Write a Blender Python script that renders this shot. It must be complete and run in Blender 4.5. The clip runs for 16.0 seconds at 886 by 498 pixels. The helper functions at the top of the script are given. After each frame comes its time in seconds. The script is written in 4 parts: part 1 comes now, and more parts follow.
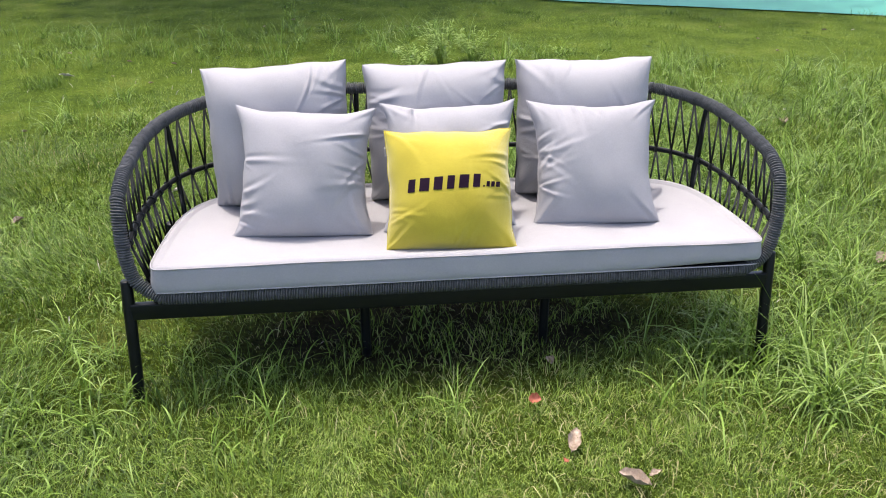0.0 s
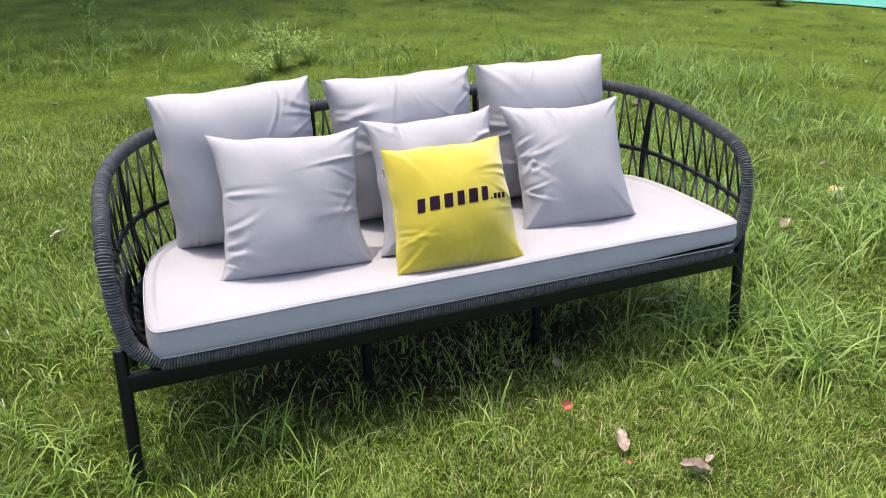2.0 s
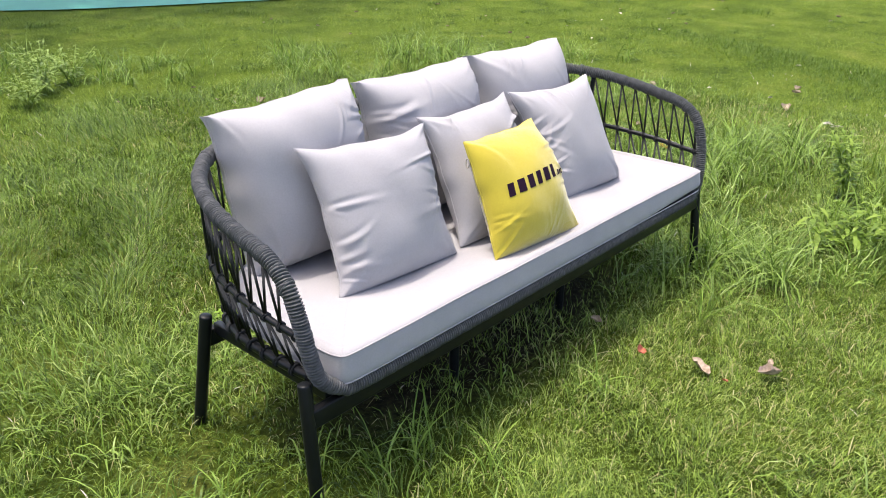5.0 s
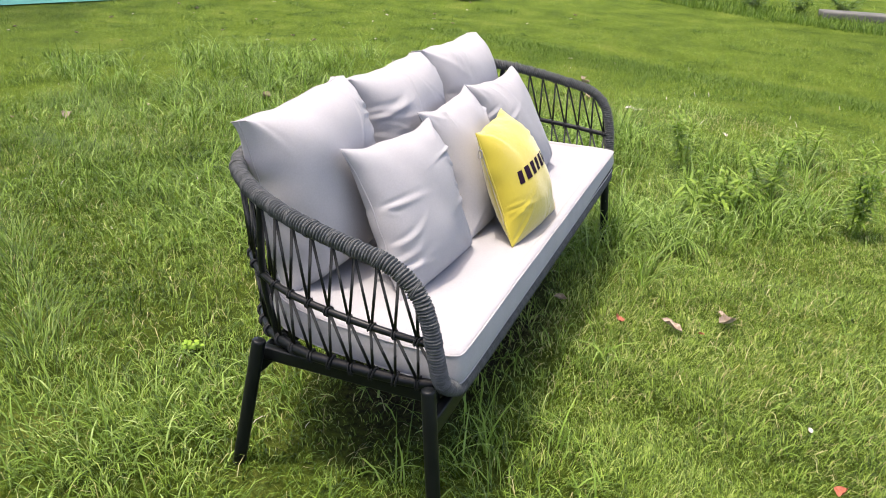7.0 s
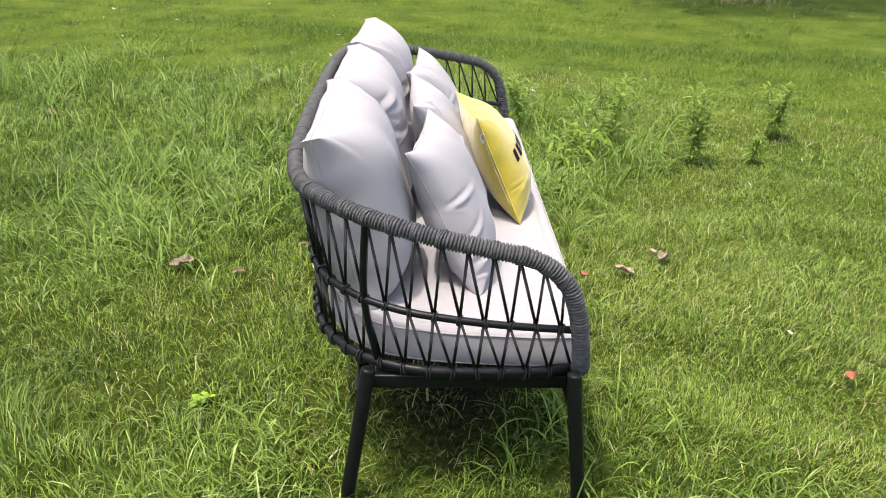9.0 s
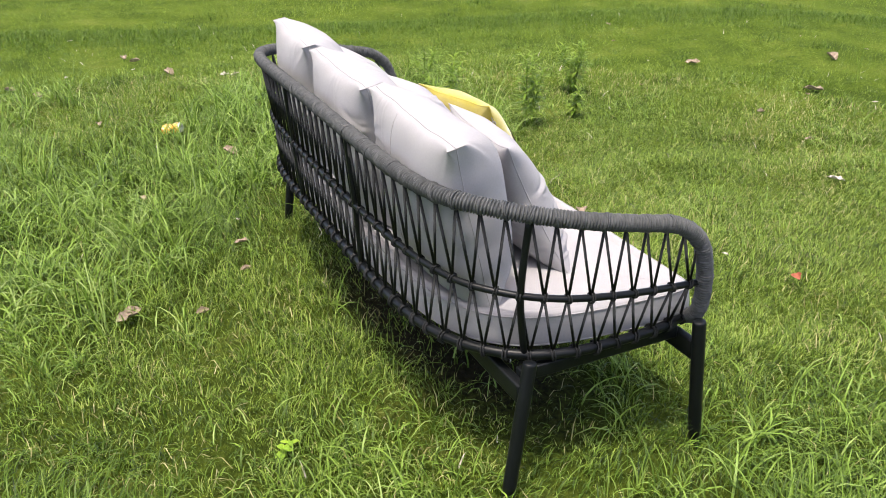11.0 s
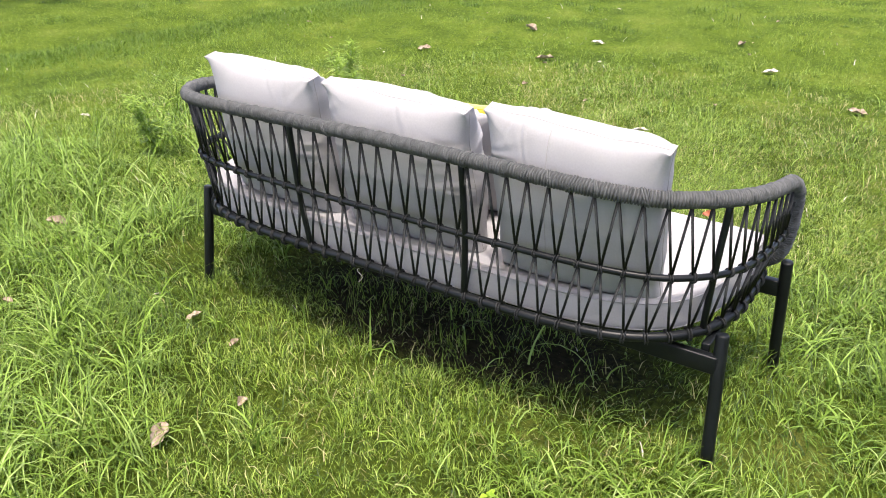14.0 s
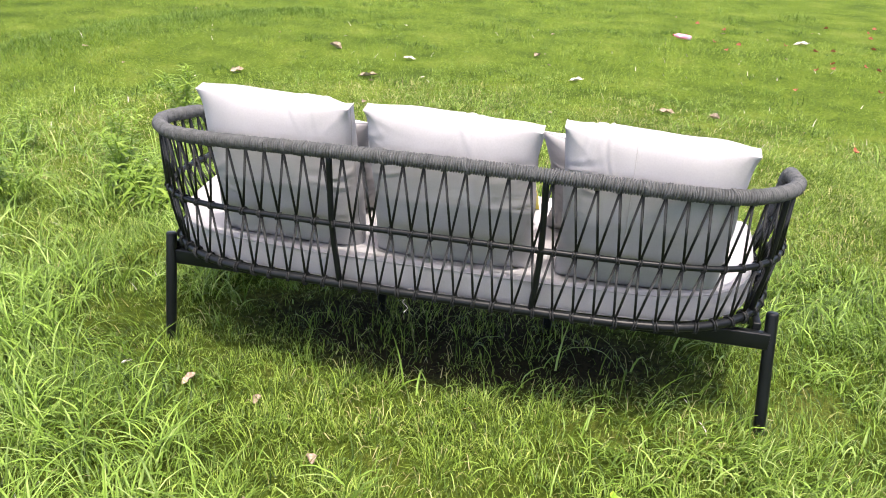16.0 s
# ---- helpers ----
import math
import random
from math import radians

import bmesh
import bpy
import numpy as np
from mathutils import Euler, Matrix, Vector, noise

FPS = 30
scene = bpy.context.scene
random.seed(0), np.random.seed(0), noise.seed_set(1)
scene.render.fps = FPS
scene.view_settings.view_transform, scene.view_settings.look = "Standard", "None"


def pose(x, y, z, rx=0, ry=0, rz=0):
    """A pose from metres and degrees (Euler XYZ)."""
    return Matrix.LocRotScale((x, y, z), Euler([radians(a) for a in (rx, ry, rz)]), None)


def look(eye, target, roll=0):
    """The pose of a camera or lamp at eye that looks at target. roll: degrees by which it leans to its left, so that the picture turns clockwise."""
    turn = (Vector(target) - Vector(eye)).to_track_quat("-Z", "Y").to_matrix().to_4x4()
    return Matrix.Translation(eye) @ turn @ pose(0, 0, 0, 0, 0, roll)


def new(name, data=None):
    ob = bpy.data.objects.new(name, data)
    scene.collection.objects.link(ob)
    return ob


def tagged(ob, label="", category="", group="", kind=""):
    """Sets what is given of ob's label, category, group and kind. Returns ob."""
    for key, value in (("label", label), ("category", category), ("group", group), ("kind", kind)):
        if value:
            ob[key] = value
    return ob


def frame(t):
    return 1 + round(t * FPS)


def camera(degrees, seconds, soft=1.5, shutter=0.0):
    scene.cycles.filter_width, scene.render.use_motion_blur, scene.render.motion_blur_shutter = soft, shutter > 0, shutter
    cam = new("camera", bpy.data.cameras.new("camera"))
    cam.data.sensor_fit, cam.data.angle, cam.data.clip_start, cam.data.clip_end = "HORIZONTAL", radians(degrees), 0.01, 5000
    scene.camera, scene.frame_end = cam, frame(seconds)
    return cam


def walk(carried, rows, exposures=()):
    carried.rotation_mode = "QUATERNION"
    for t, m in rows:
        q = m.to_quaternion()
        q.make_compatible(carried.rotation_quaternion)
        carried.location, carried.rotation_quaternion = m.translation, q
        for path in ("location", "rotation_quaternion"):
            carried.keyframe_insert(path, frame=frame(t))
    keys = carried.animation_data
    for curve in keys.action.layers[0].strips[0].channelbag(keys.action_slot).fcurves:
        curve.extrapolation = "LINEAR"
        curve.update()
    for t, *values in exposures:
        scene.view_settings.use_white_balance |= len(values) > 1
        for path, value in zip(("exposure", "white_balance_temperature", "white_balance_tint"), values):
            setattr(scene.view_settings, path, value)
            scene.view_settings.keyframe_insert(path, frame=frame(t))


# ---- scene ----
cam = camera(56.5, 16.0, soft=0.95)
PATH = [
    (0, (-0.279, -2.396, 1.398), (-0.08, -0.588, 0.565), -0.0),
    (0.5, (-0.408, -2.361, 1.413), (-0.075, -0.569, 0.588), 0.4),
    (1, (-0.522, -2.268, 1.398), (-0.232, -0.493, 0.525), 1.1),
    (1.5, (-0.636, -2.17, 1.417), (-0.213, -0.422, 0.543), 0.0),
    (2, (-0.873, -2.125, 1.421), (-0.168, -0.455, 0.576), 0.2),
    (2.5, (-1.069, -2.08, 1.428), (-0.299, -0.443, 0.576), 0.1),
    (3, (-1.214, -2.0, 1.424), (-0.345, -0.413, 0.572), 0.3),
    (3.5, (-1.384, -1.922, 1.425), (-0.378, -0.412, 0.584), 1.9),
    (4, (-1.626, -1.811, 1.42), (-0.487, -0.397, 0.582), 0.8),
    (4.5, (-1.756, -1.672, 1.401), (-0.521, -0.341, 0.562), 1.9),
    (4.7, (-1.8, -1.608, 1.402), (-0.514, -0.324, 0.565), 1.2),
    (5.75, (-2.05, -1.27, 1.386), (-0.65, -0.26, 0.592), 1.4),
    (6.8, (-2.274, -0.881, 1.346), (-0.613, -0.127, 0.526), 1.9),
    (7, (-2.312, -0.793, 1.338), (-0.595, -0.155, 0.536), 3.1),
    (7.5, (-2.419, -0.559, 1.342), (-0.686, -0.014, 0.506), 0.3),
    (8, (-2.427, -0.372, 1.33), (-0.641, 0.01, 0.515), 2.2),
    (8.5, (-2.411, -0.182, 1.347), (-0.612, 0.063, 0.509), 2.4),
    (9, (-2.421, 0.064, 1.341), (-0.604, 0.014, 0.506), 1.0),
    (9.2, (-2.42, 0.157, 1.347), (-0.621, 0.029, 0.484), 0.2),
    (10.25, (-2.335, 0.672, 1.371), (-0.699, 0.178, 0.541), 0.0),
    (11.3, (-2.116, 1.132, 1.379), (-0.534, 0.268, 0.513), -0.2),
    (11.5, (-2.065, 1.198, 1.366), (-0.504, 0.284, 0.514), -0.3),
    (12, (-1.94, 1.359, 1.406), (-0.461, 0.321, 0.548), -0.9),
    (12.5, (-1.802, 1.563, 1.381), (-0.463, 0.348, 0.526), -1.4),
    (13, (-1.66, 1.736, 1.4), (-0.455, 0.407, 0.516), -1.3),
    (13.5, (-1.48, 1.834, 1.393), (-0.397, 0.404, 0.507), -0.1),
    (14, (-1.281, 1.931, 1.424), (-0.273, 0.455, 0.527), -0.7),
    (14.5, (-1.06, 2.086, 1.429), (-0.239, 0.492, 0.543), -2.1),
    (15, (-0.871, 2.183, 1.428), (-0.189, 0.508, 0.574), -0.2),
    (15.5, (-0.649, 2.233, 1.426), (-0.124, 0.519, 0.538), -0.2),
    (16, (-0.437, 2.275, 1.424), (-0.049, 0.51, 0.568), 2.3),
]
EXPOSURES = [(0, 2.19, 6830, 12), (2.5, 2.19, 6830, 12), (4.5, 2.27, 6930, 12), (7, 2.3, 7230, 12), (9, 2.26, 7230, 11), (11.5, 2.18, 7130, 11), (12.5, 2.34, 7130, 11), (14, 2.57, 7130, 12), (16, 2.7, 7130, 13)]
walk(cam, [(t, look(eye, target, roll)) for t, eye, target, roll in PATH], EXPOSURES)

# ---- light ----
SUN_TO = Vector((-0.13, 0.22, 1.0)).normalized()
world = bpy.data.worlds.new("sky")
scene.world = world
world.use_nodes = True
wn = world.node_tree.nodes
sky = wn.new("ShaderNodeTexSky")
sky.sky_type = "NISHITA"
sky.sun_disc = False
sky.dust_density = 2.6
sky.air_density = 0.42
sky.ozone_density = 0.6
sky.sun_elevation = math.asin(SUN_TO.z)
sky.sun_rotation = math.atan2(SUN_TO.x, SUN_TO.y)
wn["Background"].inputs["Strength"].default_value = 0.15
world.node_tree.links.new(sky.outputs[0], wn["Background"].inputs["Color"])
sun_data = bpy.data.lights.new("sun", "SUN")
sun_data.energy, sun_data.angle, sun_data.color = 0.80, radians(1.0), (1.0, 0.965, 0.955)
new("sun", sun_data).matrix_world = look(SUN_TO * 50, (0, 0, 0))


# ---- materials ----
def material(name, colour, roughness=0.7, metallic=0.0, sheen=0.0, gloss=0.5):
    m = bpy.data.materials.new(name)
    m.use_nodes = True
    b = m.node_tree.nodes["Principled BSDF"]
    b.inputs["Base Color"].default_value = (*colour, 1)
    b.inputs["Roughness"].default_value = roughness
    b.inputs["Metallic"].default_value = metallic
    b.inputs["Specular IOR Level"].default_value = gloss
    if sheen:
        b.inputs["Sheen Weight"].default_value = sheen
    return m, m.node_tree.nodes, m.node_tree.links, b


def noise_node(n, l, scale, detail=4.0, coords="Object", rough=0.55):
    t = n.new("ShaderNodeTexCoord")
    x = n.new("ShaderNodeTexNoise")
    x.inputs["Scale"].default_value, x.inputs["Detail"].default_value = scale, detail
    x.inputs["Roughness"].default_value = rough
    l.new(t.outputs[coords], x.inputs["Vector"])
    return x


def ramp(n, l, source, stops):
    r = n.new("ShaderNodeValToRGB")
    while len(r.color_ramp.elements) < len(stops):
        r.color_ramp.elements.new(0.5)
    for e, (p, c) in zip(r.color_ramp.elements, stops):
        e.position, e.color = p, (*c, 1)
    l.new(source, r.inputs[0])
    return r


def bump(n, l, height, b, strength, distance):
    k = n.new("ShaderNodeBump")
    k.inputs["Strength"].default_value, k.inputs["Distance"].default_value = strength, distance
    l.new(height, k.inputs["Height"])
    l.new(k.outputs[0], b.inputs["Normal"])
    return k


def fabric(name, dark, light, weave, roughness=0.85, sheen=0.25, strength=0.18):
    """Woven cloth: blotches, fine weave, soft creases."""
    m, n, l, b = material(name, light, roughness, 0.0, sheen)
    big = noise_node(n, l, 9.0, 5.0)
    r = ramp(n, l, big.outputs[0], [(0.3, dark), (0.7, light)])
    slub = noise_node(n, l, 230.0, 3.0, rough=0.7)
    tint = ramp(n, l, slub.outputs[0], [(0.32, (0.92, 0.92, 0.92)), (0.68, (1.0, 1.0, 1.0))])
    mul = n.new("ShaderNodeMix")
    mul.data_type, mul.blend_type = "RGBA", "MULTIPLY"
    mul.inputs[0].default_value = 1.0
    l.new(r.outputs[0], mul.inputs[6])
    l.new(tint.outputs[0], mul.inputs[7])
    l.new(mul.outputs[2], b.inputs["Base Color"])
    fine = noise_node(n, l, weave, 2.0)
    crease = noise_node(n, l, 34.0, 4.0)
    add = n.new("ShaderNodeMath")
    add.operation = "MULTIPLY_ADD"
    add.inputs[1].default_value = 0.35
    l.new(fine.outputs[0], add.inputs[0])
    l.new(crease.outputs[0], add.inputs[2])
    bump(n, l, add.outputs[0], b, strength, 0.006)
    return m


def painted_metal(name, colour, rough=0.42):
    m, n, l, b = material(name, colour, rough, gloss=0.22)
    x = noise_node(n, l, 14.0, 6.0)
    r = ramp(n, l, x.outputs[0], [(0.3, tuple(c * 0.8 for c in colour)), (0.75, tuple(c * 1.25 for c in colour))])
    l.new(r.outputs[0], b.inputs["Base Color"])
    f = noise_node(n, l, 900.0, 2.0)
    bump(n, l, f.outputs[0], b, 0.12, 0.0006)
    return m


def rope_material(name, colour):
    m, n, l, b = material(name, colour, 0.7, gloss=0.3)
    x = noise_node(n, l, 60.0, 4.0)
    r = ramp(n, l, x.outputs[0], [(0.3, tuple(c * 0.65 for c in colour)), (0.7, tuple(c * 1.3 for c in colour))])
    l.new(r.outputs[0], b.inputs["Base Color"])
    f = noise_node(n, l, 700.0, 2.0)
    bump(n, l, f.outputs[0], b, 0.3, 0.0012)
    return m


def blade_material(name, stops, through_light=0.35, rough=0.5):
    """Grass and leaves: one shade a blade, wide drifts of tint over the lawn, light passing through."""
    m, n, l, b = material(name, (0.1, 0.2, 0.03), rough, gloss=0.30)
    geo = n.new("ShaderNodeNewGeometry")
    drift = noise_node(n, l, 0.9, 4.0)
    mixv = n.new("ShaderNodeMath")
    mixv.operation = "MULTIPLY_ADD"
    mixv.inputs[1].default_value = 0.8
    scale = n.new("ShaderNodeMath")
    scale.operation = "MULTIPLY_ADD"
    scale.inputs[1].default_value = 1.0
    scale.inputs[2].default_value = -0.42
    patch = noise_node(n, l, 11.0, 3.0)
    both = n.new("ShaderNodeMix")
    both.inputs[0].default_value = 0.45
    l.new(drift.outputs[0], both.inputs[2])
    l.new(patch.outputs[0], both.inputs[3])
    l.new(both.outputs[0], scale.inputs[0])
    l.new(geo.outputs["Random Per Island"], mixv.inputs[0])
    l.new(scale.outputs[0], mixv.inputs[2])
    r = ramp(n, l, mixv.outputs[0], stops)
    l.new(r.outputs[0], b.inputs["Base Color"])
    t = n.new("ShaderNodeBsdfTranslucent")
    l.new(r.outputs[0], t.inputs["Color"])
    mix = n.new("ShaderNodeMixShader")
    mix.inputs[0].default_value = through_light
    l.new(b.outputs[0], mix.inputs[1])
    l.new(t.outputs[0], mix.inputs[2])
    l.new(mix.outputs[0], n["Material Output"].inputs["Surface"])
    return m


CLOTH = fabric("pale_grey_cloth", (0.303, 0.298, 0.304), (0.327, 0.322, 0.328), 900.0, 0.9, 0.04)
SEAM = fabric("grey_seam", (0.25, 0.24, 0.24), (0.29, 0.28, 0.28), 900.0)
YELLOW = fabric("yellow_velvet", (0.405, 0.325, 0.015), (0.462, 0.378, 0.021), 700.0, 0.9, 0.5, 0.25)
INK = fabric("purple_embroidery", (0.010, 0.003, 0.010), (0.018, 0.006, 0.018), 800.0, 0.7, 0.0)
INK.node_tree.nodes["Principled BSDF"].inputs["Specular IOR Level"].default_value = 0.1
ZIP = painted_metal("zip_metal", (0.35, 0.33, 0.28), 0.35)
METAL = painted_metal("charcoal_metal", (0.0048, 0.0060, 0.0068), 0.38)
ROPE = rope_material("charcoal_rope", (0.066, 0.070, 0.071))
STRAND = rope_material("dark_rope", (0.0170, 0.0186, 0.0195))
GRASS = blade_material("grass", [(0.05, (0.028, 0.055, 0.008)), (0.4, (0.120, 0.202, 0.023)), (0.7, (0.224, 0.334, 0.048)), (0.95, (0.365, 0.422, 0.142))], 0.22)
TUFT = blade_material("long_grass", [(0.0, (0.048, 0.092, 0.014)), (0.4, (0.130, 0.218, 0.027)), (0.75, (0.196, 0.318, 0.050)), (0.97, (0.310, 0.400, 0.145))], 0.24)
# deep green, lowered further for the shade in gaps between long blades
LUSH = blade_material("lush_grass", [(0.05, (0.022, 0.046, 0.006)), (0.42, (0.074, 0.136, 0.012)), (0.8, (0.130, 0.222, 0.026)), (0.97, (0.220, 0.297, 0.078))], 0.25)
FARGRASS = blade_material("far_grass", [(0.02, (0.060, 0.110, 0.012)), (0.35, (0.132, 0.214, 0.021)), (0.68, (0.194, 0.290, 0.031)), (0.95, (0.290, 0.360, 0.070))], 0.27)
STRAW = blade_material("dry_grass", [(0.0, (0.14, 0.135, 0.045)), (0.5, (0.28, 0.27, 0.105)), (0.95, (0.44, 0.42, 0.22))], 0.2)
# dark blades: shrubs, rough edges, and the strip that paints lawn shade
DARKGRASS = blade_material("dark_blade", [(0.1, (0.062, 0.121, 0.014)), (0.6, (0.111, 0.189, 0.020)), (0.95, (0.169, 0.259, 0.034))], 0.3)
WEED = blade_material("weed_leaf", [(0.1, (0.130, 0.220, 0.026)), (0.6, (0.215, 0.330, 0.045)), (0.95, (0.330, 0.435, 0.095))], 0.46)
PALEWEED = blade_material("pale_weed_leaf", [(0.1, (0.19, 0.29, 0.055)), (0.6, (0.28, 0.39, 0.10)), (0.95, (0.38, 0.49, 0.17))], 0.46)
SPRIG = blade_material("young_leaf", [(0.1, (0.20, 0.35, 0.03)), (0.9, (0.33, 0.50, 0.05))])


def ground_material():
    m, n, l, b = material("lawn_soil", (0.1, 0.13, 0.03), 0.95, gloss=0.05)
    a = noise_node(n, l, 2.2, 6.0)
    r1 = ramp(n, l, a.outputs[0], [(0.32, (0.060, 0.102, 0.014)), (0.55, (0.106, 0.162, 0.021)), (0.75, (0.172, 0.212, 0.043))])
    c = noise_node(n, l, 45.0, 6.0, "Object", 0.7)
    r2 = ramp(n, l, c.outputs[0], [(0.35, (0.52, 0.57, 0.48)), (0.65, (1.24, 1.19, 1.1))])
    # dark earth in the rough lawn, deepened as shade between blades; dense turf beyond
    earth = ramp(n, l, a.outputs[0], [(0.32, (0.042, 0.064, 0.010)), (0.55, (0.078, 0.114, 0.016)), (0.75, (0.150, 0.160, 0.046))])
    co = n.new("ShaderNodeTexCoord")
    far = n.new("ShaderNodeVectorMath")
    far.operation = "LENGTH"
    l.new(co.outputs["Object"], far.inputs[0])
    zone = n.new("ShaderNodeMapRange")
    zone.inputs["From Min"].default_value, zone.inputs["From Max"].default_value = 3.6, 5.8
    wander = n.new("ShaderNodeMath")
    wander.operation = "MULTIPLY_ADD"
    wander.inputs[1].default_value = 5.0
    broad = noise_node(n, l, 0.55, 3.0)
    l.new(broad.outputs[0], wander.inputs[0])
    l.new(far.outputs["Value"], wander.inputs[2])
    l.new(wander.outputs[0], zone.inputs["Value"])
    turf = n.new("ShaderNodeMix")
    turf.data_type = "RGBA"
    l.new(zone.outputs[0], turf.inputs[0])
    l.new(earth.outputs[0], turf.inputs[6])
    l.new(r1.outputs[0], turf.inputs[7])
    # dark soil below the sofa, its tone deepened to paint the sofa's shade
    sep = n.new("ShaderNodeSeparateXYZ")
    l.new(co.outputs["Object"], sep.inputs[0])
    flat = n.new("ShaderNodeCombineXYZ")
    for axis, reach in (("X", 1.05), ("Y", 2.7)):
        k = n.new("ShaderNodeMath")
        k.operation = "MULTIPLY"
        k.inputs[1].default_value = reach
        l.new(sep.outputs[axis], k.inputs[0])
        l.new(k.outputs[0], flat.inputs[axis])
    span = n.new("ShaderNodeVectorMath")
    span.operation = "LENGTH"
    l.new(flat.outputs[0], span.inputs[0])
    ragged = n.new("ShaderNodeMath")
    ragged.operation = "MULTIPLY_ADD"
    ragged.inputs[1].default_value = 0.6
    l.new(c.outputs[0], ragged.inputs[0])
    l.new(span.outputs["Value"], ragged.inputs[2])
    sofa_shade = n.new("ShaderNodeMapRange")
    sofa_shade.inputs["From Min"].default_value, sofa_shade.inputs["From Max"].default_value = 0.85, 1.25
    l.new(ragged.outputs[0], sofa_shade.inputs["Value"])
    shaded_soil = n.new("ShaderNodeMix")
    shaded_soil.data_type = "RGBA"
    shaded_soil.inputs[6].default_value = (0.028, 0.024, 0.014, 1)
    l.new(sofa_shade.outputs[0], shaded_soil.inputs[0])
    l.new(turf.outputs[2], shaded_soil.inputs[7])
    mx = n.new("ShaderNodeMix")
    mx.data_type, mx.blend_type = "RGBA", "MULTIPLY"
    mx.inputs[0].default_value = 1.0
    l.new(shaded_soil.outputs[2], mx.inputs[6])
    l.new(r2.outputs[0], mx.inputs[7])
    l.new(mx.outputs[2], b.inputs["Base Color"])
    bump(n, l, c.outputs[0], b, 0.9, 0.05)
    return m


SOIL = ground_material()


def mottled(name, stops, scale, rough=0.8, strength=0.4, distance=0.004):
    m, n, l, b = material(name, stops[0][1], rough)
    x = noise_node(n, l, scale, 6.0)
    r = ramp(n, l, x.outputs[0], stops)
    l.new(r.outputs[0], b.inputs["Base Color"])
    bump(n, l, x.outputs[0], b, strength, distance)
    return m


DRY = mottled("dry_leaf", [(0.3, (0.14, 0.100, 0.065)), (0.55, (0.29, 0.225, 0.165)), (0.8, (0.46, 0.39, 0.31))], 5.0)
PALE = mottled("pale_leaf", [(0.3, (0.30, 0.26, 0.22)), (0.7, (0.60, 0.55, 0.50))], 5.0)
RED = mottled("red_petal", [(0.3, (0.21, 0.048, 0.022)), (0.7, (0.36, 0.110, 0.058))], 5.0, 0.6)
TEAL = mottled("teal_paint", [(0.3, (0.025, 0.20, 0.14)), (0.7, (0.035, 0.24, 0.17))], 1.5, 0.7)
KERB = mottled("pale_concrete", [(0.3, (0.24, 0.24, 0.22)), (0.7, (0.38, 0.38, 0.36))], 6.0)
CAN_Y = mottled("can_print", [(0.42, (0.80, 0.34, 0.02)), (0.56, (0.8, 0.55, 0.12)), (0.62, (0.75, 0.72, 0.68))], 45.0, 0.35)
LEDGE = mottled("old_concrete", [(0.3, (0.08, 0.078, 0.07)), (0.7, (0.15, 0.145, 0.13))], 4.0)
WALL = mottled("unseen_wall", [(0.3, (0.11, 0.11, 0.09)), (0.7, (0.17, 0.16, 0.13))], 1.2, 0.9)
BARK = mottled("grey_bark", [(0.3, (0.17, 0.135, 0.115)), (0.7, (0.29, 0.24, 0.21))], 9.0, 0.9, 0.6, 0.01)
CAN_M = painted_metal("can_metal", (0.62, 0.62, 0.62), 0.3)
PLASTIC = mottled("pink_white_plastic", [(0.35, (0.75, 0.70, 0.70)), (0.5, (0.75, 0.25, 0.34))], 9.0, 0.4)


# ---- building helpers ----
def mesh_ob(name, bm, mat, smooth=True):
    me = bpy.data.meshes.new(name)
    bm.to_mesh(me)
    bm.free()
    me.materials.append(mat)
    if smooth:
        me.polygons.foreach_set("use_smooth", [True] * len(me.polygons))
    return new(name, me)


def part(name, bm, mat, parent, label="", smooth=True):
    ob = mesh_ob(name, bm, mat, smooth)
    ob.parent = parent
    return tagged(ob, label)


def from_arrays(name, verts, loops, starts, totals, mat, smooth=True):
    """A mesh from numpy arrays."""
    me = bpy.data.meshes.new(name)
    me.vertices.add(len(verts))
    me.vertices.foreach_set("co", np.ascontiguousarray(verts, np.float32).ravel())
    me.loops.add(len(loops))
    me.loops.foreach_set("vertex_index", np.ascontiguousarray(loops, np.int32))
    me.polygons.add(len(starts))
    me.polygons.foreach_set("loop_start", np.ascontiguousarray(starts, np.int32))
    me.polygons.foreach_set("loop_total", np.ascontiguousarray(totals, np.int32))
    if smooth:
        me.polygons.foreach_set("use_smooth", np.ones(len(starts), bool))
    me.update(calc_edges=True)
    me.materials.append(mat)
    return new(name, me)


def grid_mesh(name, p, mat, wrap_u=False, wrap_v=False):
    """p: (nu, nv, 3) points, as a sheet of quads, closed where wrapped."""
    nu, nv = p.shape[:2]
    i, j = np.meshgrid(np.arange(nu if wrap_u else nu - 1), np.arange(nv if wrap_v else nv - 1), indexing="ij")
    a, b = (i + 1) % nu, (j + 1) % nv
    q = np.stack([i * nv + j, a * nv + j, a * nv + b, i * nv + b], -1).reshape(-1, 4)
    if wrap_u or wrap_v:
        f = p.reshape(-1, 3) - p.reshape(-1, 3).mean(0)
        c0, c1, c2, c3 = (f[q[:, k]] for k in range(4))
        if (np.einsum("ij,ij->i", c0, np.cross(c1, c2)) + np.einsum("ij,ij->i", c0, np.cross(c2, c3))).sum() < 0:
            q = q[:, ::-1]
    return from_arrays(name, p.reshape(-1, 3), q.ravel(), np.arange(len(q)) * 4, np.full(len(q), 4), mat)


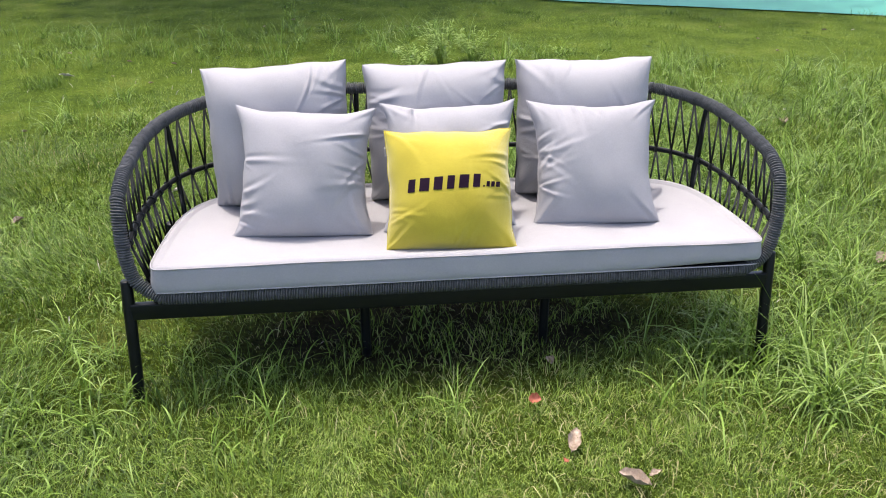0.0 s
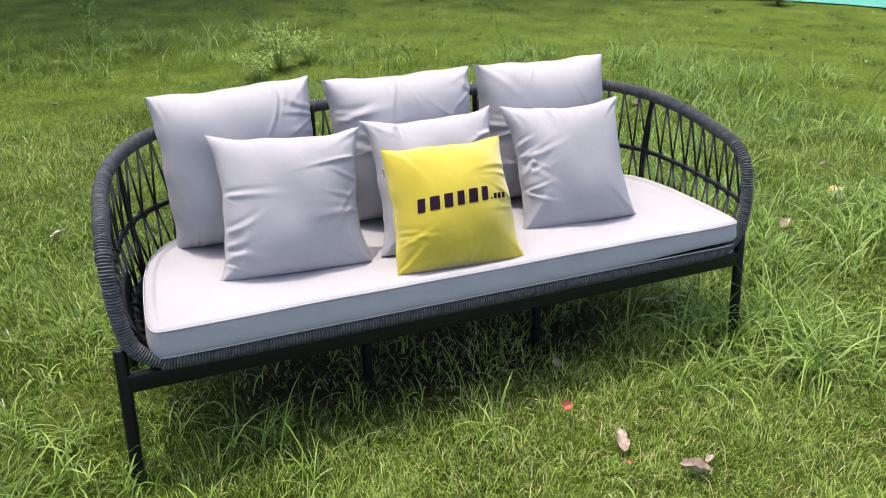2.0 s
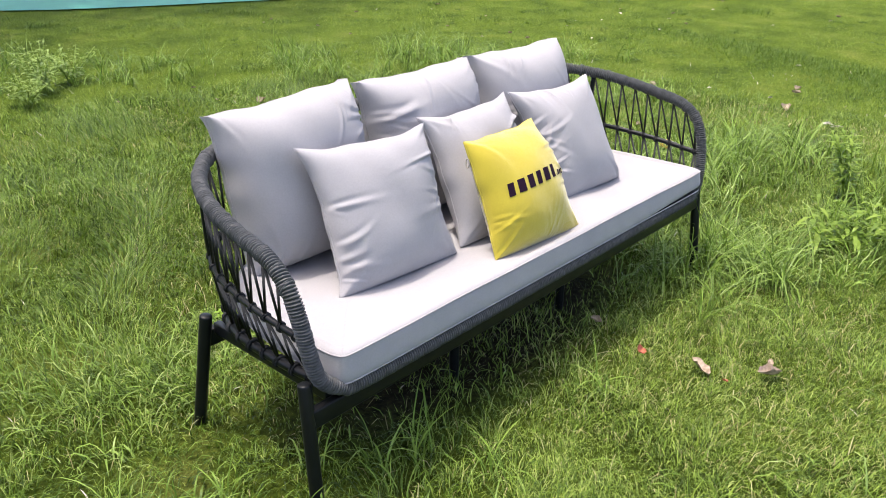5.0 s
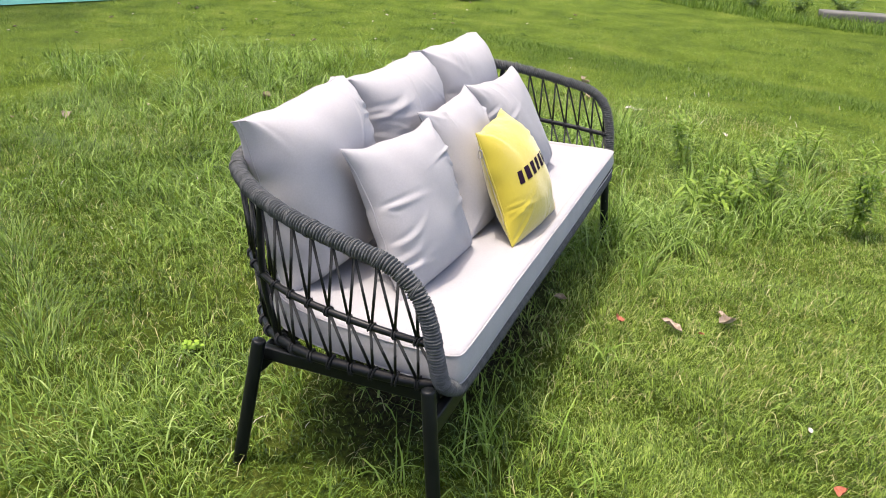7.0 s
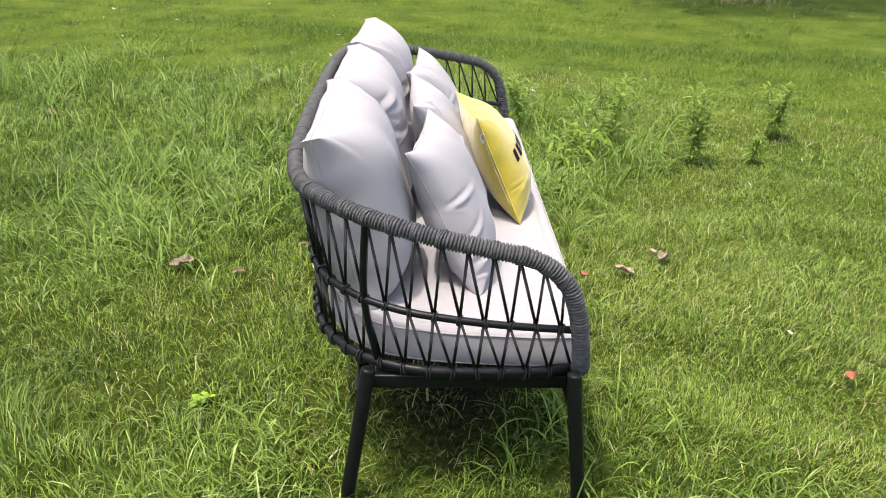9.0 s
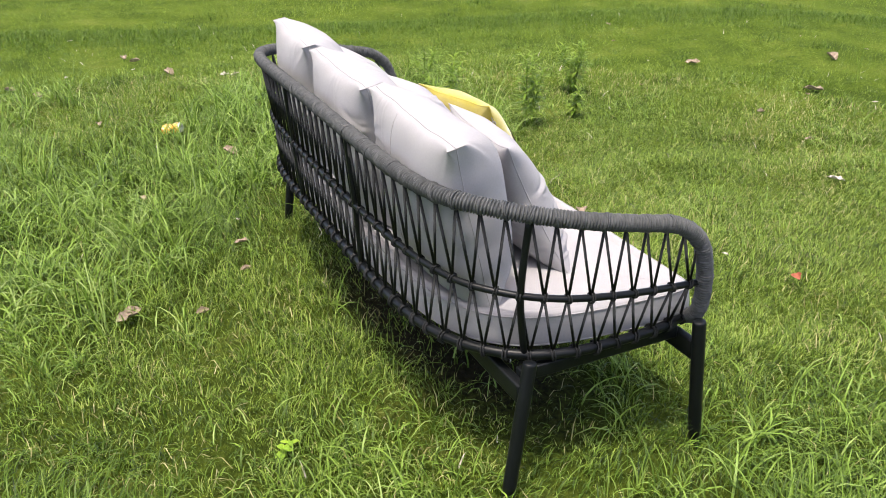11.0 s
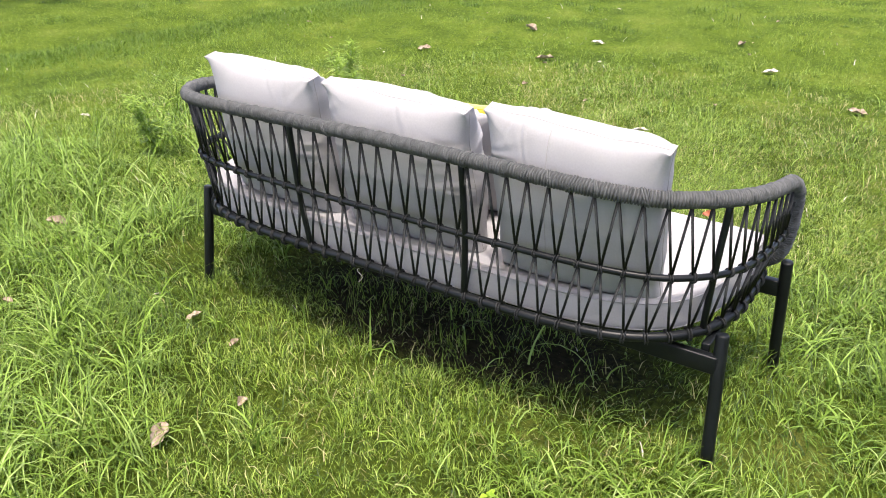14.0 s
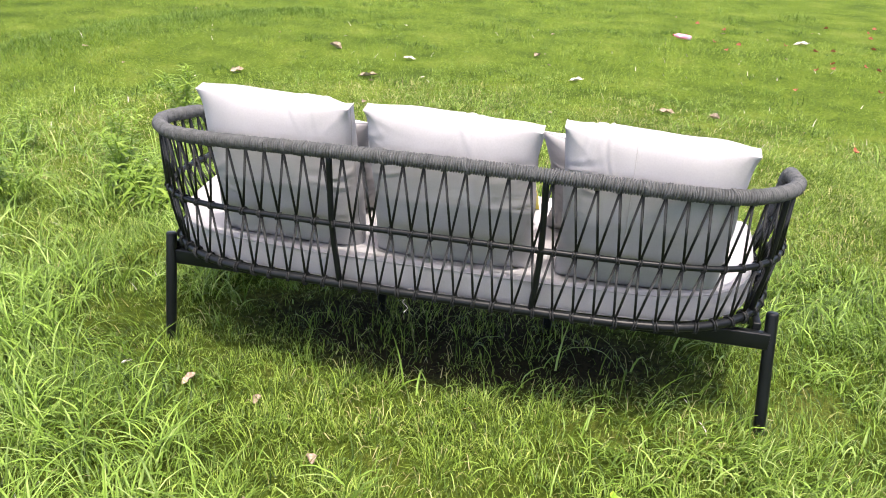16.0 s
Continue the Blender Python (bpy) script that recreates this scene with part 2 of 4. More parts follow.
def spline(points, closed=False, per=24):
    """Catmull-Rom through the points, even steps in arc length afterwards."""
    p = np.array(points, float)
    n = len(p)
    out = []
    for k in range(n if closed else n - 1):
        if closed:
            a, b, c, d = (p[(k + o) % n] for o in (-1, 0, 1, 2))
        else:
            a, b, c, d = p[max(k - 1, 0)], p[k], p[k + 1], p[min(k + 2, n - 1)]
        t = np.linspace(0, 1, per, endpoint=False)[:, None]
        out.append(0.5 * (2 * b + (c - a) * t + (2 * a - 5 * b + 4 * c - d) * t**2 + (3 * b - a - 3 * c + d) * t**3))
    out = np.concatenate(out + [p[:1] if closed else p[-1:]])
    return out


def resample(p, count):
    s = np.r_[0, np.cumsum(np.linalg.norm(np.diff(p, axis=0), axis=1))]
    u = np.linspace(0, s[-1], count)
    return np.stack([np.interp(u, s, p[:, k]) for k in range(3)], -1), s[-1]


def frames_along(p):
    t = np.gradient(p, axis=0)
    t /= np.linalg.norm(t, axis=1)[:, None]
    nrm = np.zeros_like(p)
    v = np.cross(t[0], (0.3, 0.2, 1.0))
    for k in range(len(p)):
        v = v - t[k] * (v @ t[k])
        v /= np.linalg.norm(v)
        nrm[k] = v
    return t, nrm, np.cross(t, nrm)


def tube(name, p, radius, mat, sides=12, closed=False):
    """A tube along the points; radius: a number or an array (points, sides)."""
    if closed:
        p = p[:-1]
    _, a, b = frames_along(p)
    th = np.linspace(0, 2 * np.pi, sides, endpoint=False)
    r = np.broadcast_to(np.asarray(radius, float) if np.ndim(radius) else np.full((len(p), sides), radius), (len(p), sides))
    pts = p[:, None] + r[..., None] * (np.cos(th)[None, :, None] * a[:, None] + np.sin(th)[None, :, None] * b[:, None])
    if not closed:
        pts = np.concatenate([np.repeat(p[:1, None], sides, 1), pts, np.repeat(p[-1:, None], sides, 1)])
    return grid_mesh(name, pts, mat, wrap_u=closed, wrap_v=True)


def under(ob, parent, label=""):
    ob.parent = parent
    return tagged(ob, label)


def box_bm(sx, sy, sz, bevel=0.004):
    bm = bmesh.new()
    bmesh.ops.create_cube(bm, size=1.0, matrix=Matrix.Diagonal((sx, sy, sz, 1)))
    bmesh.ops.bevel(bm, geom=bm.edges[:], offset=bevel, segments=2, affect="EDGES", profile=0.6)
    return bm


def along(a, b):
    """The matrix that lays a unit z rod from a to b."""
    a, b = Vector(a), Vector(b)
    d = b - a
    return Matrix.Translation(a) @ d.to_track_quat("Z", "Y").to_matrix().to_4x4() @ Matrix.Diagonal((1, 1, d.length, 1))


def field(x, y, scale, seed):
    """Smooth values in 0..1 over the lawn."""
    r = np.random.RandomState(seed)
    v = np.zeros_like(x)
    for k in range(14):
        a, ph = r.uniform(0, 2 * np.pi, 2)
        f = scale * r.uniform(0.5, 2.2)
        v += np.sin(f * (x * np.cos(a) + y * np.sin(a)) + ph) / 14**0.5
    return 1 / (1 + np.exp(-1.8 * v))


def ground_z(x, y):
    """The lawn's gentle unevenness; flat where the sofa stands."""
    r = np.hypot(x, y * 1.3)
    k = np.clip((r - 1.3) / 2.5, 0, 1)
    k = k * np.clip((7.0 - np.hypot(x, y)) / 2.0, 0, 1)
    return k * 0.07 * (field(x, y, 1.1, 5) - 0.5)


# ---- ground ----
def build_ground():
    r = np.r_[np.linspace(0, 12, 90), np.geomspace(12.5, 900, 40)]
    th = np.linspace(0, 2 * np.pi, 180, endpoint=False)
    x, y = r[:, None] * np.cos(th), r[:, None] * np.sin(th)
    p = np.stack([x, y, ground_z(x, y)], -1)
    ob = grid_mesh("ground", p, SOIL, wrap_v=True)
    return tagged(ob, "uneven green lawn with thin brown patches", "ground", kind="structure")


build_ground()


def blades(name, x, y, length, width, lean, mat, rng, bend=1.0, label="", segments=2, heading=None):
    """Many tapered, bent grass blades as one mesh."""
    n = len(x)
    az = rng.uniform(0, 2 * np.pi, n) if heading is None else heading
    turn = az + np.pi / 2 + rng.normal(0, 0.5, n)
    d = np.stack([np.cos(az), np.sin(az), 0 * az], -1)
    w = np.stack([np.cos(turn), np.sin(turn), 0 * az], -1) * width[:, None] / 2
    base = np.stack([x, y, ground_z(x, y) - 0.004], -1)
    rows = []
    pos, ang = base.copy(), lean * 0.35
    step = length / segments
    for k in range(segments):
        taper = 1.0 - 0.75 * (k / segments) ** 1.6
        rows += [pos - w * taper, pos + w * taper]
        pos = pos + step[:, None] * (d * np.sin(ang)[:, None] + np.array([0, 0, 1.0]) * np.cos(ang)[:, None])
        ang = ang + lean * bend * (1.3 / segments)
    pos[:, 2] = np.maximum(pos[:, 2], base[:, 2] + 0.006)
    rows.append(pos)
    per = len(rows)
    verts = np.stack(rows, 1).reshape(-1, 3)
    o = np.arange(n)[:, None] * per
    loops, totals = [], []
    for k in range(segments - 1):
        loops.append(o + np.array([[2 * k, 2 * k + 1, 2 * k + 3, 2 * k + 2]]))
    k = segments - 1
    loops.append(o + np.array([[2 * k, 2 * k + 1, 2 * k + 2]]))
    flat = np.concatenate(loops, 1).ravel()
    totals = np.tile([4] * (segments - 1) + [3], n)
    starts = np.r_[0, np.cumsum(totals)[:-1]]
    ob = from_arrays(name, verts, flat, starts, totals, mat)
    return tagged(ob, label, "grass", kind="stuff")


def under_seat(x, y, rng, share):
    """Which blades stay: grass is thinned below the sofa to deepen its shade."""
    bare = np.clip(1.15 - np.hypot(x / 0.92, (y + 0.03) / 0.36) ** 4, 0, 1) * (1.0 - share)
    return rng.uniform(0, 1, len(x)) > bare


def on_path(x, y):
    """Whether a place lies on the teal path beyond the lawn."""
    inside = np.zeros(x.shape, bool)
    px, py = np.array(COURT).T
    for a in range(len(px)):
        b = (a + 1) % len(px)
        cross = ((py[a] > y) != (py[b] > y)) & (x < (px[b] - px[a]) * (y - py[a]) / (py[b] - py[a] + 1e-9) + px[a])
        inside ^= cross
    return inside


COURT = [(-6, 14.5), (0.7, 8.6), (1.5, 7.95), (2.1, 7.5), (2.9, 7.1), (3.5, 6.85), (4.5, 6.4), (5.31, 6.0), (6.3, 5.6), (6.95, 5.0), (7.45, 4.2), (7.9, 3.72), (8.4, 3.15),
         (8.62, 3.65), (8.72, 4.25), (8.64, 4.9), (8.2, 6.2), (7.3, 7.8), (5.8, 10.0), (3.0, 12.6), (-4, 18.5)]


LUSH_SPOTS = [(-1.45, 0.1, 0.75, 0.75, 1.0), (-0.95, 0.6, 0.5, 0.4, 0.9), (-1.02, -0.1, 0.4, 0.5, 0.9), (-1.2, -0.62, 0.5, 0.32, 0.9), (-0.9, 1.3, 0.8, 0.5, 0.75), (-0.2, 1.9, 1.1, 0.6, 0.7), (0.9, 1.5, 1.0, 0.8, 0.9),
              (1.1, 0.7, 0.6, 0.4, 0.8), (1.9, 0.9, 0.8, 0.8, 0.6), (1.6, -0.2, 0.5, 0.4, 0.8), (2.6, 2.4, 0.9, 1.0, 0.5), (0.5, 2.9, 1.6, 0.7, 0.5), (-2.2, 1.3, 0.9, 0.9, 0.8)]


def lushness(x, y):
    """Where the lawn has grown long, 0 to 1."""
    v = np.zeros_like(x)
    for cx, cy, rx, ry, k in LUSH_SPOTS:
        v = np.maximum(v, k * np.exp(-(((x - cx) / rx) ** 2 + ((y - cy) / ry) ** 2) ** 1.5))
    return v


def lawn():
    rng = np.random.RandomState(11)

    def thin_out(x, y, inner, outer):
        """Which blades stay, so that the grass thins out raggedly between two distances."""
        r = np.hypot((x - 0.1) / 1.05, y) + 1.1 * (field(x, y, 2.4, 41) - 0.5)
        return rng.uniform(0, 1, len(x)) < np.clip((outer - r) / (outer - inner), 0, 1)

    # short lawn round the sofa, in little clumps
    def clumps(count, reach, per, spread):
        r = reach * np.sqrt(rng.uniform(0, 1, count)) ** 1.15
        a = rng.uniform(0, 2 * np.pi, count)
        cx, cy = 0.1 + r * np.cos(a) * 1.05, r * np.sin(a)
        keep = rng.uniform(0, 1, count) < (0.6 + 0.55 * field(cx, cy, 5.0, 3)) * (1 - 0.7 * lushness(cx, cy))
        keep &= thin_out(cx, cy, 2.3, 4.0)
        cx, cy = cx[keep], cy[keep]
        high = field(cx, cy, 2.2, 8) * 0.6 + field(cx, cy, 7.0, 9) * 0.4
        short = np.clip((-0.5 - cy) * 3, 0, 1)
        size = (0.45 + 0.9 * high) * rng.uniform(0.55, 1.5, len(cx)) * (1 - 0.38 * short)
        pick = rng.randint(0, len(cx), len(cx) * per)
        off = rng.normal(0, spread, (len(pick), 2)) * (0.6 + 0.5 * size[pick, None])
        return cx[pick] + off[:, 0], cy[pick] + off[:, 1], size[pick], np.arctan2(off[:, 1], off[:, 0]) + rng.normal(0, 0.7, len(pick))

    x, y, size, head = clumps(12500, 4.0, 32, 0.020)
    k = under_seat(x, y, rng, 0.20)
    x, y, size, head = x[k], y[k], size[k], head[k]
    blades("grass", x, y, 0.052 * size * rng.uniform(0.5, 1.4, len(x)), rng.uniform(0.0015, 0.0036, len(x)), rng.gamma(5.0, 0.28, len(x)).clip(0.1, 2.2), GRASS, rng,
           label="short sunlit green lawn grass with dry blades", heading=head)
    n = 400000
    r = 4.0 * np.sqrt(rng.uniform(0, 1, n)) ** 1.1
    a = rng.uniform(0, 2 * np.pi, n)
    x, y = 0.1 + r * np.cos(a) * 1.05, r * np.sin(a)
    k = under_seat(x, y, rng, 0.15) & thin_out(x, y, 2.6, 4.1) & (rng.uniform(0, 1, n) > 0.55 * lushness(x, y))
    x, y, n = x[k], y[k], int(k.sum())
    blades("grass", x, y, rng.uniform(0.010, 0.036, n), rng.uniform(0.0018, 0.0034, n), rng.gamma(8.0, 0.28, n).clip(0.5, 3.6), GRASS, rng,
           label="fine low green grass covering the lawn", segments=1, heading=10.0 * field(x, y, 3.0, 61) + rng.normal(0, 1.0, n))
    # close short turf in front of the sofa
    n = 210000
    x, y = rng.uniform(-2.6, 2.3, n), -0.35 - 2.6 * rng.uniform(0, 1, n) ** 1.3
    edge = np.minimum.reduce([(x + 2.6) / 0.8, (2.3 - x) / 0.8, (-0.35 - y) / 0.3, (y + 2.95) / 1.3]) + 0.8 * (field(x, y, 4.0, 43) - 0.5)
    k = rng.uniform(0, 1, n) < np.clip(edge, 0, 1)
    x, y, n = x[k], y[k], int(k.sum())
    comb = 12.0 * field(x, y, 2.6, 31) + rng.normal(0, 0.75, n)
    blades("grass", x, y, rng.uniform(0.018, 0.048, n), rng.uniform(0.0013, 0.0026, n), rng.gamma(8.0, 0.20, n).clip(0.4, 2.2), GRASS, rng,
           label="close short turf in front of the sofa", heading=comb)
    # lush grass, longer, lying over in drifts; its darker colour carries shade between blades
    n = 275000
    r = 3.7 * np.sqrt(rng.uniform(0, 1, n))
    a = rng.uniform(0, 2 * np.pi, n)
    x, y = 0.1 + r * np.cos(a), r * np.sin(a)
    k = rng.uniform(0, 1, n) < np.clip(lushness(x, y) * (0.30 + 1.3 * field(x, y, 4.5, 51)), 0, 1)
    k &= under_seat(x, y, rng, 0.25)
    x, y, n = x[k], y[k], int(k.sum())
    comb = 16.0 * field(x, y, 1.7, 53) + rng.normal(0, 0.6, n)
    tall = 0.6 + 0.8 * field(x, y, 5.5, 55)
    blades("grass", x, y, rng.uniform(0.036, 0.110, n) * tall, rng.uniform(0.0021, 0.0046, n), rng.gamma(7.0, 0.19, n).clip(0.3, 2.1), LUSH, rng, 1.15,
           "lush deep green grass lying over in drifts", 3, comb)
    # dry blades lying flat among them
    n = 36000
    r = 3.4 * np.sqrt(rng.uniform(0, 1, n))
    a = rng.uniform(0, 2 * np.pi, n)
    x, y = 0.1 + r * np.cos(a), r * np.sin(a)
    keep = rng.uniform(0, 1, n) < np.clip(1.8 * (1 - field(x, y, 4.0, 3)) ** 1.5, 0.1, 1) * (1 - 0.75 * lushness(x, y))
    x, y = x[keep], y[keep]
    blades("dry_grass", x, y, rng.uniform(0.03, 0.09, len(x)), rng.uniform(0.0015, 0.0035, len(x)), rng.normal(1.75, 0.25, len(x)), STRAW, rng,
           label="dry straw-coloured grass lying in the lawn")
    # longer blades that lie over it
    n = 80000
    r = 3.6 * np.sqrt(rng.uniform(0, 1, n))
    a = rng.uniform(0, 2 * np.pi, n)
    x, y = 0.2 + r * np.cos(a), r * np.sin(a)
    wild = 0.2 + 0.9 * lushness(x, y)
    keep = rng.uniform(0, 1, n) < np.clip(2.0 * wild * field(x, y, 3.4, 14) ** 2.8, 0.02, 1)
    x, y = x[keep], y[keep]
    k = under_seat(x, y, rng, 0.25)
    x, y = x[k], y[k]
    blades("grass", x, y, rng.uniform(0.05, 0.14, len(x)), rng.uniform(0.0028, 0.0060, len(x)), rng.gamma(8.0, 0.20, len(x)).clip(0.4, 2.3), TUFT, rng, 1.1,
           "longer bent grass blades lying over the lawn", 4)
    # the smoother lawn further off
    n = 430000
    r = np.sqrt(rng.uniform(2.6**2, 10.5**2, n))
    r = 2.5 + (r - 2.5) * rng.uniform(0.25, 1, n) ** 0.6
    a = rng.uniform(-0.85 * np.pi, 0.85 * np.pi, n)
    x, y = r * np.cos(a), r * np.sin(a)
    keep = ~on_path(x, y) & (rng.uniform(0, 1, n) < np.clip((r - 2.4) / 1.2, 0, 1))
    x, y, r = x[keep], y[keep], r[keep]
    high = field(x, y, 1.6, 18) * 0.5 + field(x, y, 6.0, 9) * 0.5
    length = (0.014 + 0.058 * high**2.3) * rng.uniform(0.6, 1.4, len(x)) * np.clip(1.5 - 0.09 * r, 0.5, 1.2)
    edge = np.array(COURT[1:13])
    near = np.min(np.hypot(x[:, None] - edge[None, :, 0], y[:, None] - edge[None, :, 1]), 1)
    length = length * np.clip(0.35 + 0.5 * near, 0, 1)
    blades("grass", x, y, length, (0.0018 + 0.0004 * r) * rng.uniform(0.7, 1.3, len(x)), rng.gamma(9.0, 0.30, len(x)).clip(1.0, 3.6), FARGRASS, rng,
           label="smooth green lawn grass stretching away from the sofa", segments=1)
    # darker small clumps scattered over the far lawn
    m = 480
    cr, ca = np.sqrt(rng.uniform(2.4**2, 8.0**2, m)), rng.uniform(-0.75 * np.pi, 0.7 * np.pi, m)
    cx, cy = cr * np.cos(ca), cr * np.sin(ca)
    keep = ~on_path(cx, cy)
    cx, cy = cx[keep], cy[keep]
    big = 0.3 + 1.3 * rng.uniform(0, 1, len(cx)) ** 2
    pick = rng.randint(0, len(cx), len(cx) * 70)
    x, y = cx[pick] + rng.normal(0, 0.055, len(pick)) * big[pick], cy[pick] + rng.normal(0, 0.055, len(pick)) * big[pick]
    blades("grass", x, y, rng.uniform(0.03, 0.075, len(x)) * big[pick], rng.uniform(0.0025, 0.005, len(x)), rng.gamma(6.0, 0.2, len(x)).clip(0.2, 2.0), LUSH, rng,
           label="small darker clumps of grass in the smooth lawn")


lawn()

# tufts of long grass: x, y, radius, blades, length
TUFTS = [(0.82, -0.4, 0.26, 130, 0.22), (1.11, -0.47, 0.25, 150, 0.24), (1.15, -0.2, 0.22, 110, 0.2), (1.48, 0.22, 0.35, 170, 0.19), (1.39, -0.7, 0.3, 110, 0.18),
         (2.14, 3.48, 0.5, 220, 0.22), (2.87, 2.99, 0.7, 330, 0.24), (0.17, 5.18, 0.8, 260, 0.25), (-1.07, 5.19, 0.9, 260, 0.24), (-2.41, 5.3, 0.9, 220, 0.24),
         (0.82, 1.0, 0.3, 200, 0.18), (2.71, 1.65, 0.55, 300, 0.22), (2.77, 2.36, 0.5, 260, 0.22), (1.94, 2.56, 0.5, 240, 0.2), (1.73, -0.81, 0.3, 190, 0.2),
         (2.0, 0.03, 0.4, 260, 0.24), (1.36, 0.27, 0.3, 140, 0.18), (2.33, -0.92, 0.35, 170, 0.2), (2.5, -0.07, 0.4, 240, 0.24), (0.12, 1.21, 0.35, 80, 0.14),
         (-0.6, -0.2, 0.3, 90, 0.16), (-0.1, -0.14, 0.45, 110, 0.14), (-1.43, 0.28, 0.35, 30, 0.10), (-1.29, -0.11, 0.3, 25, 0.12), (-1.44, 0.82, 0.5, 30, 0.10),
         (3.01, 1.15, 0.4, 160, 0.2), (1.12, 1.43, 0.4, 200, 0.2), (1.53, 1.84, 0.5, 240, 0.2), (0.57, 1.53, 0.4, 160, 0.17), (1.62, 1.02, 0.45, 200, 0.2),
         (-0.74, 0.34, 0.3, 25, 0.11), (3.48, 2.28, 0.6, 220, 0.2), (1.22, 4.23, 0.6, 200, 0.2), (-2.0, 3.03, 0.7, 160, 0.16), (0.88, -0.08, 0.25, 70, 0.16),
         (0.44, 0.11, 0.4, 70, 0.13), (-1.2, -0.45, 0.3, 75, 0.13), (-1.12, -0.12, 0.22, 55, 0.13), (-0.7, -0.42, 0.2, 25, 0.11),
         (1.3, 1.0, 0.28, 150, 0.18), (1.0, 0.7, 0.25, 130, 0.17), (1.4, 0.55, 0.28, 150, 0.18), (0.72, 1.28, 0.28, 150, 0.17), (1.75, 0.72, 0.3, 150, 0.18),
         (0.5, 1.1, 0.25, 120, 0.16), (2.2, 0.25, 0.3, 190, 0.26), (1.05, -0.3, 0.15, 60, 0.26), (2.0, 1.4, 0.4, 160, 0.2), (1.68, -1.08, 0.2, 120, 0.2), (1.5, -0.95, 0.2, 90, 0.18)]


def tufts():
    rng = np.random.RandomState(23)
    xs, ys, ls = [], [], []
    for cx, cy, rad, count, ln in TUFTS:
        count = int(count * 1.55)
        roots = rng.normal(0, rad * 0.5, (max(4, count // 14), 2))
        pick = rng.randint(0, len(roots), count)
        xy = roots[pick] + rng.normal(0, 0.022, (count, 2))
        xs.append(cx + xy[:, 0])
        ys.append(cy + xy[:, 1])
        ls.append(1.12 * ln * rng.uniform(0.5, 1.4, count))
    x, y, ln = np.concatenate(xs), np.concatenate(ys), np.concatenate(ls)
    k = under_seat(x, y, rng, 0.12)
    x, y, ln = x[k], y[k], ln[k]
    blades("long_grass", x, y, ln, rng.uniform(0.0030, 0.0074, len(x)), rng.gamma(6.0, 0.21, len(x)).clip(0.2, 1.9), TUFT, rng, 1.35,
           "long arching grass blades in loose bright tufts", 5)
    # dark blades painting a shaded band that ends in a clear line
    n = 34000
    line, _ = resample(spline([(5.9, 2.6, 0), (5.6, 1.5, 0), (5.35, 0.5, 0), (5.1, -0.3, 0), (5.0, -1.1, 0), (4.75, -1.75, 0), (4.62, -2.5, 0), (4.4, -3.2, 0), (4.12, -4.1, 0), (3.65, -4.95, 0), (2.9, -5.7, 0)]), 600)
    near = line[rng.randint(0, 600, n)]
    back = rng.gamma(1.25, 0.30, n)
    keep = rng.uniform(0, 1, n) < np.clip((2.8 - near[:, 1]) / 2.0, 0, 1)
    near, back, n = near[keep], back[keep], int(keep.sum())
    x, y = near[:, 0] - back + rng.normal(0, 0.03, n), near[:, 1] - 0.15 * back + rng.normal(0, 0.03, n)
    blades("shade_strip", x, y, rng.uniform(0.03, 0.07, n) * np.clip(1.15 - 0.5 * back, 0.4, 1), rng.uniform(0.003, 0.006, n), rng.gamma(5.0, 0.25, n).clip(0.1, 1.8), DARKGRASS, rng, 1.0,
           "dark grass blades painting a shaded band across the lawn", 3)
    # bleached slivers of dead grass lying on the lawn
    n = 420
    a, r = rng.uniform(0, 2 * np.pi, n), np.sqrt(rng.uniform(0.3, 5.0**2, n))
    x, y = 0.2 + r * np.cos(a), r * np.sin(a) - 0.5
    keep = ~on_path(x, y)
    x, y = x[keep], y[keep]
    blades("dry_sliver", x, y, rng.uniform(0.02, 0.07, len(x)), rng.uniform(0.003, 0.007, len(x)), rng.normal(1.3, 0.2, len(x)), PALE, rng, 0.6,
           "bleached slivers of dead grass lying on the lawn", 3)
    # stray tall stalks with pale tips standing over the lawn
    n = 260
    a, r = rng.uniform(-0.75 * np.pi, 0.75 * np.pi, n), np.sqrt(rng.uniform(2.2**2, 7.5**2, n))
    x, y = r * np.cos(a), r * np.sin(a)
    keep = ~on_path(x, y)
    x, y = x[keep], y[keep]
    blades("grass_stalks", x, y, rng.uniform(0.10, 0.26, len(x)), rng.uniform(0.002, 0.004, len(x)), rng.gamma(3.0, 0.25, len(x)).clip(0.1, 1.6), TUFT, rng, 1.0,
           "stray tall grass stalks standing over the lawn", 5)


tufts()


def build_court():
    near, _ = resample(spline([(x, y, 0.014) for x, y in COURT[:13]]), 60)
    far, _ = resample(spline([(x, y, 0.014) for x, y in COURT[12:]][::-1]), 60)
    tagged(grid_mesh("path", np.stack([near, far], 1), TEAL), "teal painted path beyond the lawn", "path", kind="structure")
    edge, _ = resample(spline([(8.64, 3.65, 0.02), (8.74, 4.25, 0.02), (8.66, 4.9, 0.02), (8.22, 6.2, 0.02), (7.32, 7.8, 0.02), (5.82, 10.0, 0.02)]), 40)
    th = [(-0.04, 0), (-0.04, 0.03), (0.04, 0.03), (0.04, 0)]
    p = np.stack([edge + np.array([dx, 0, dz]) for dx, dz in th], 1)
    tagged(grid_mesh("kerb", p, KERB), "pale concrete kerb along the teal path", "kerb", kind="structure")


build_court()

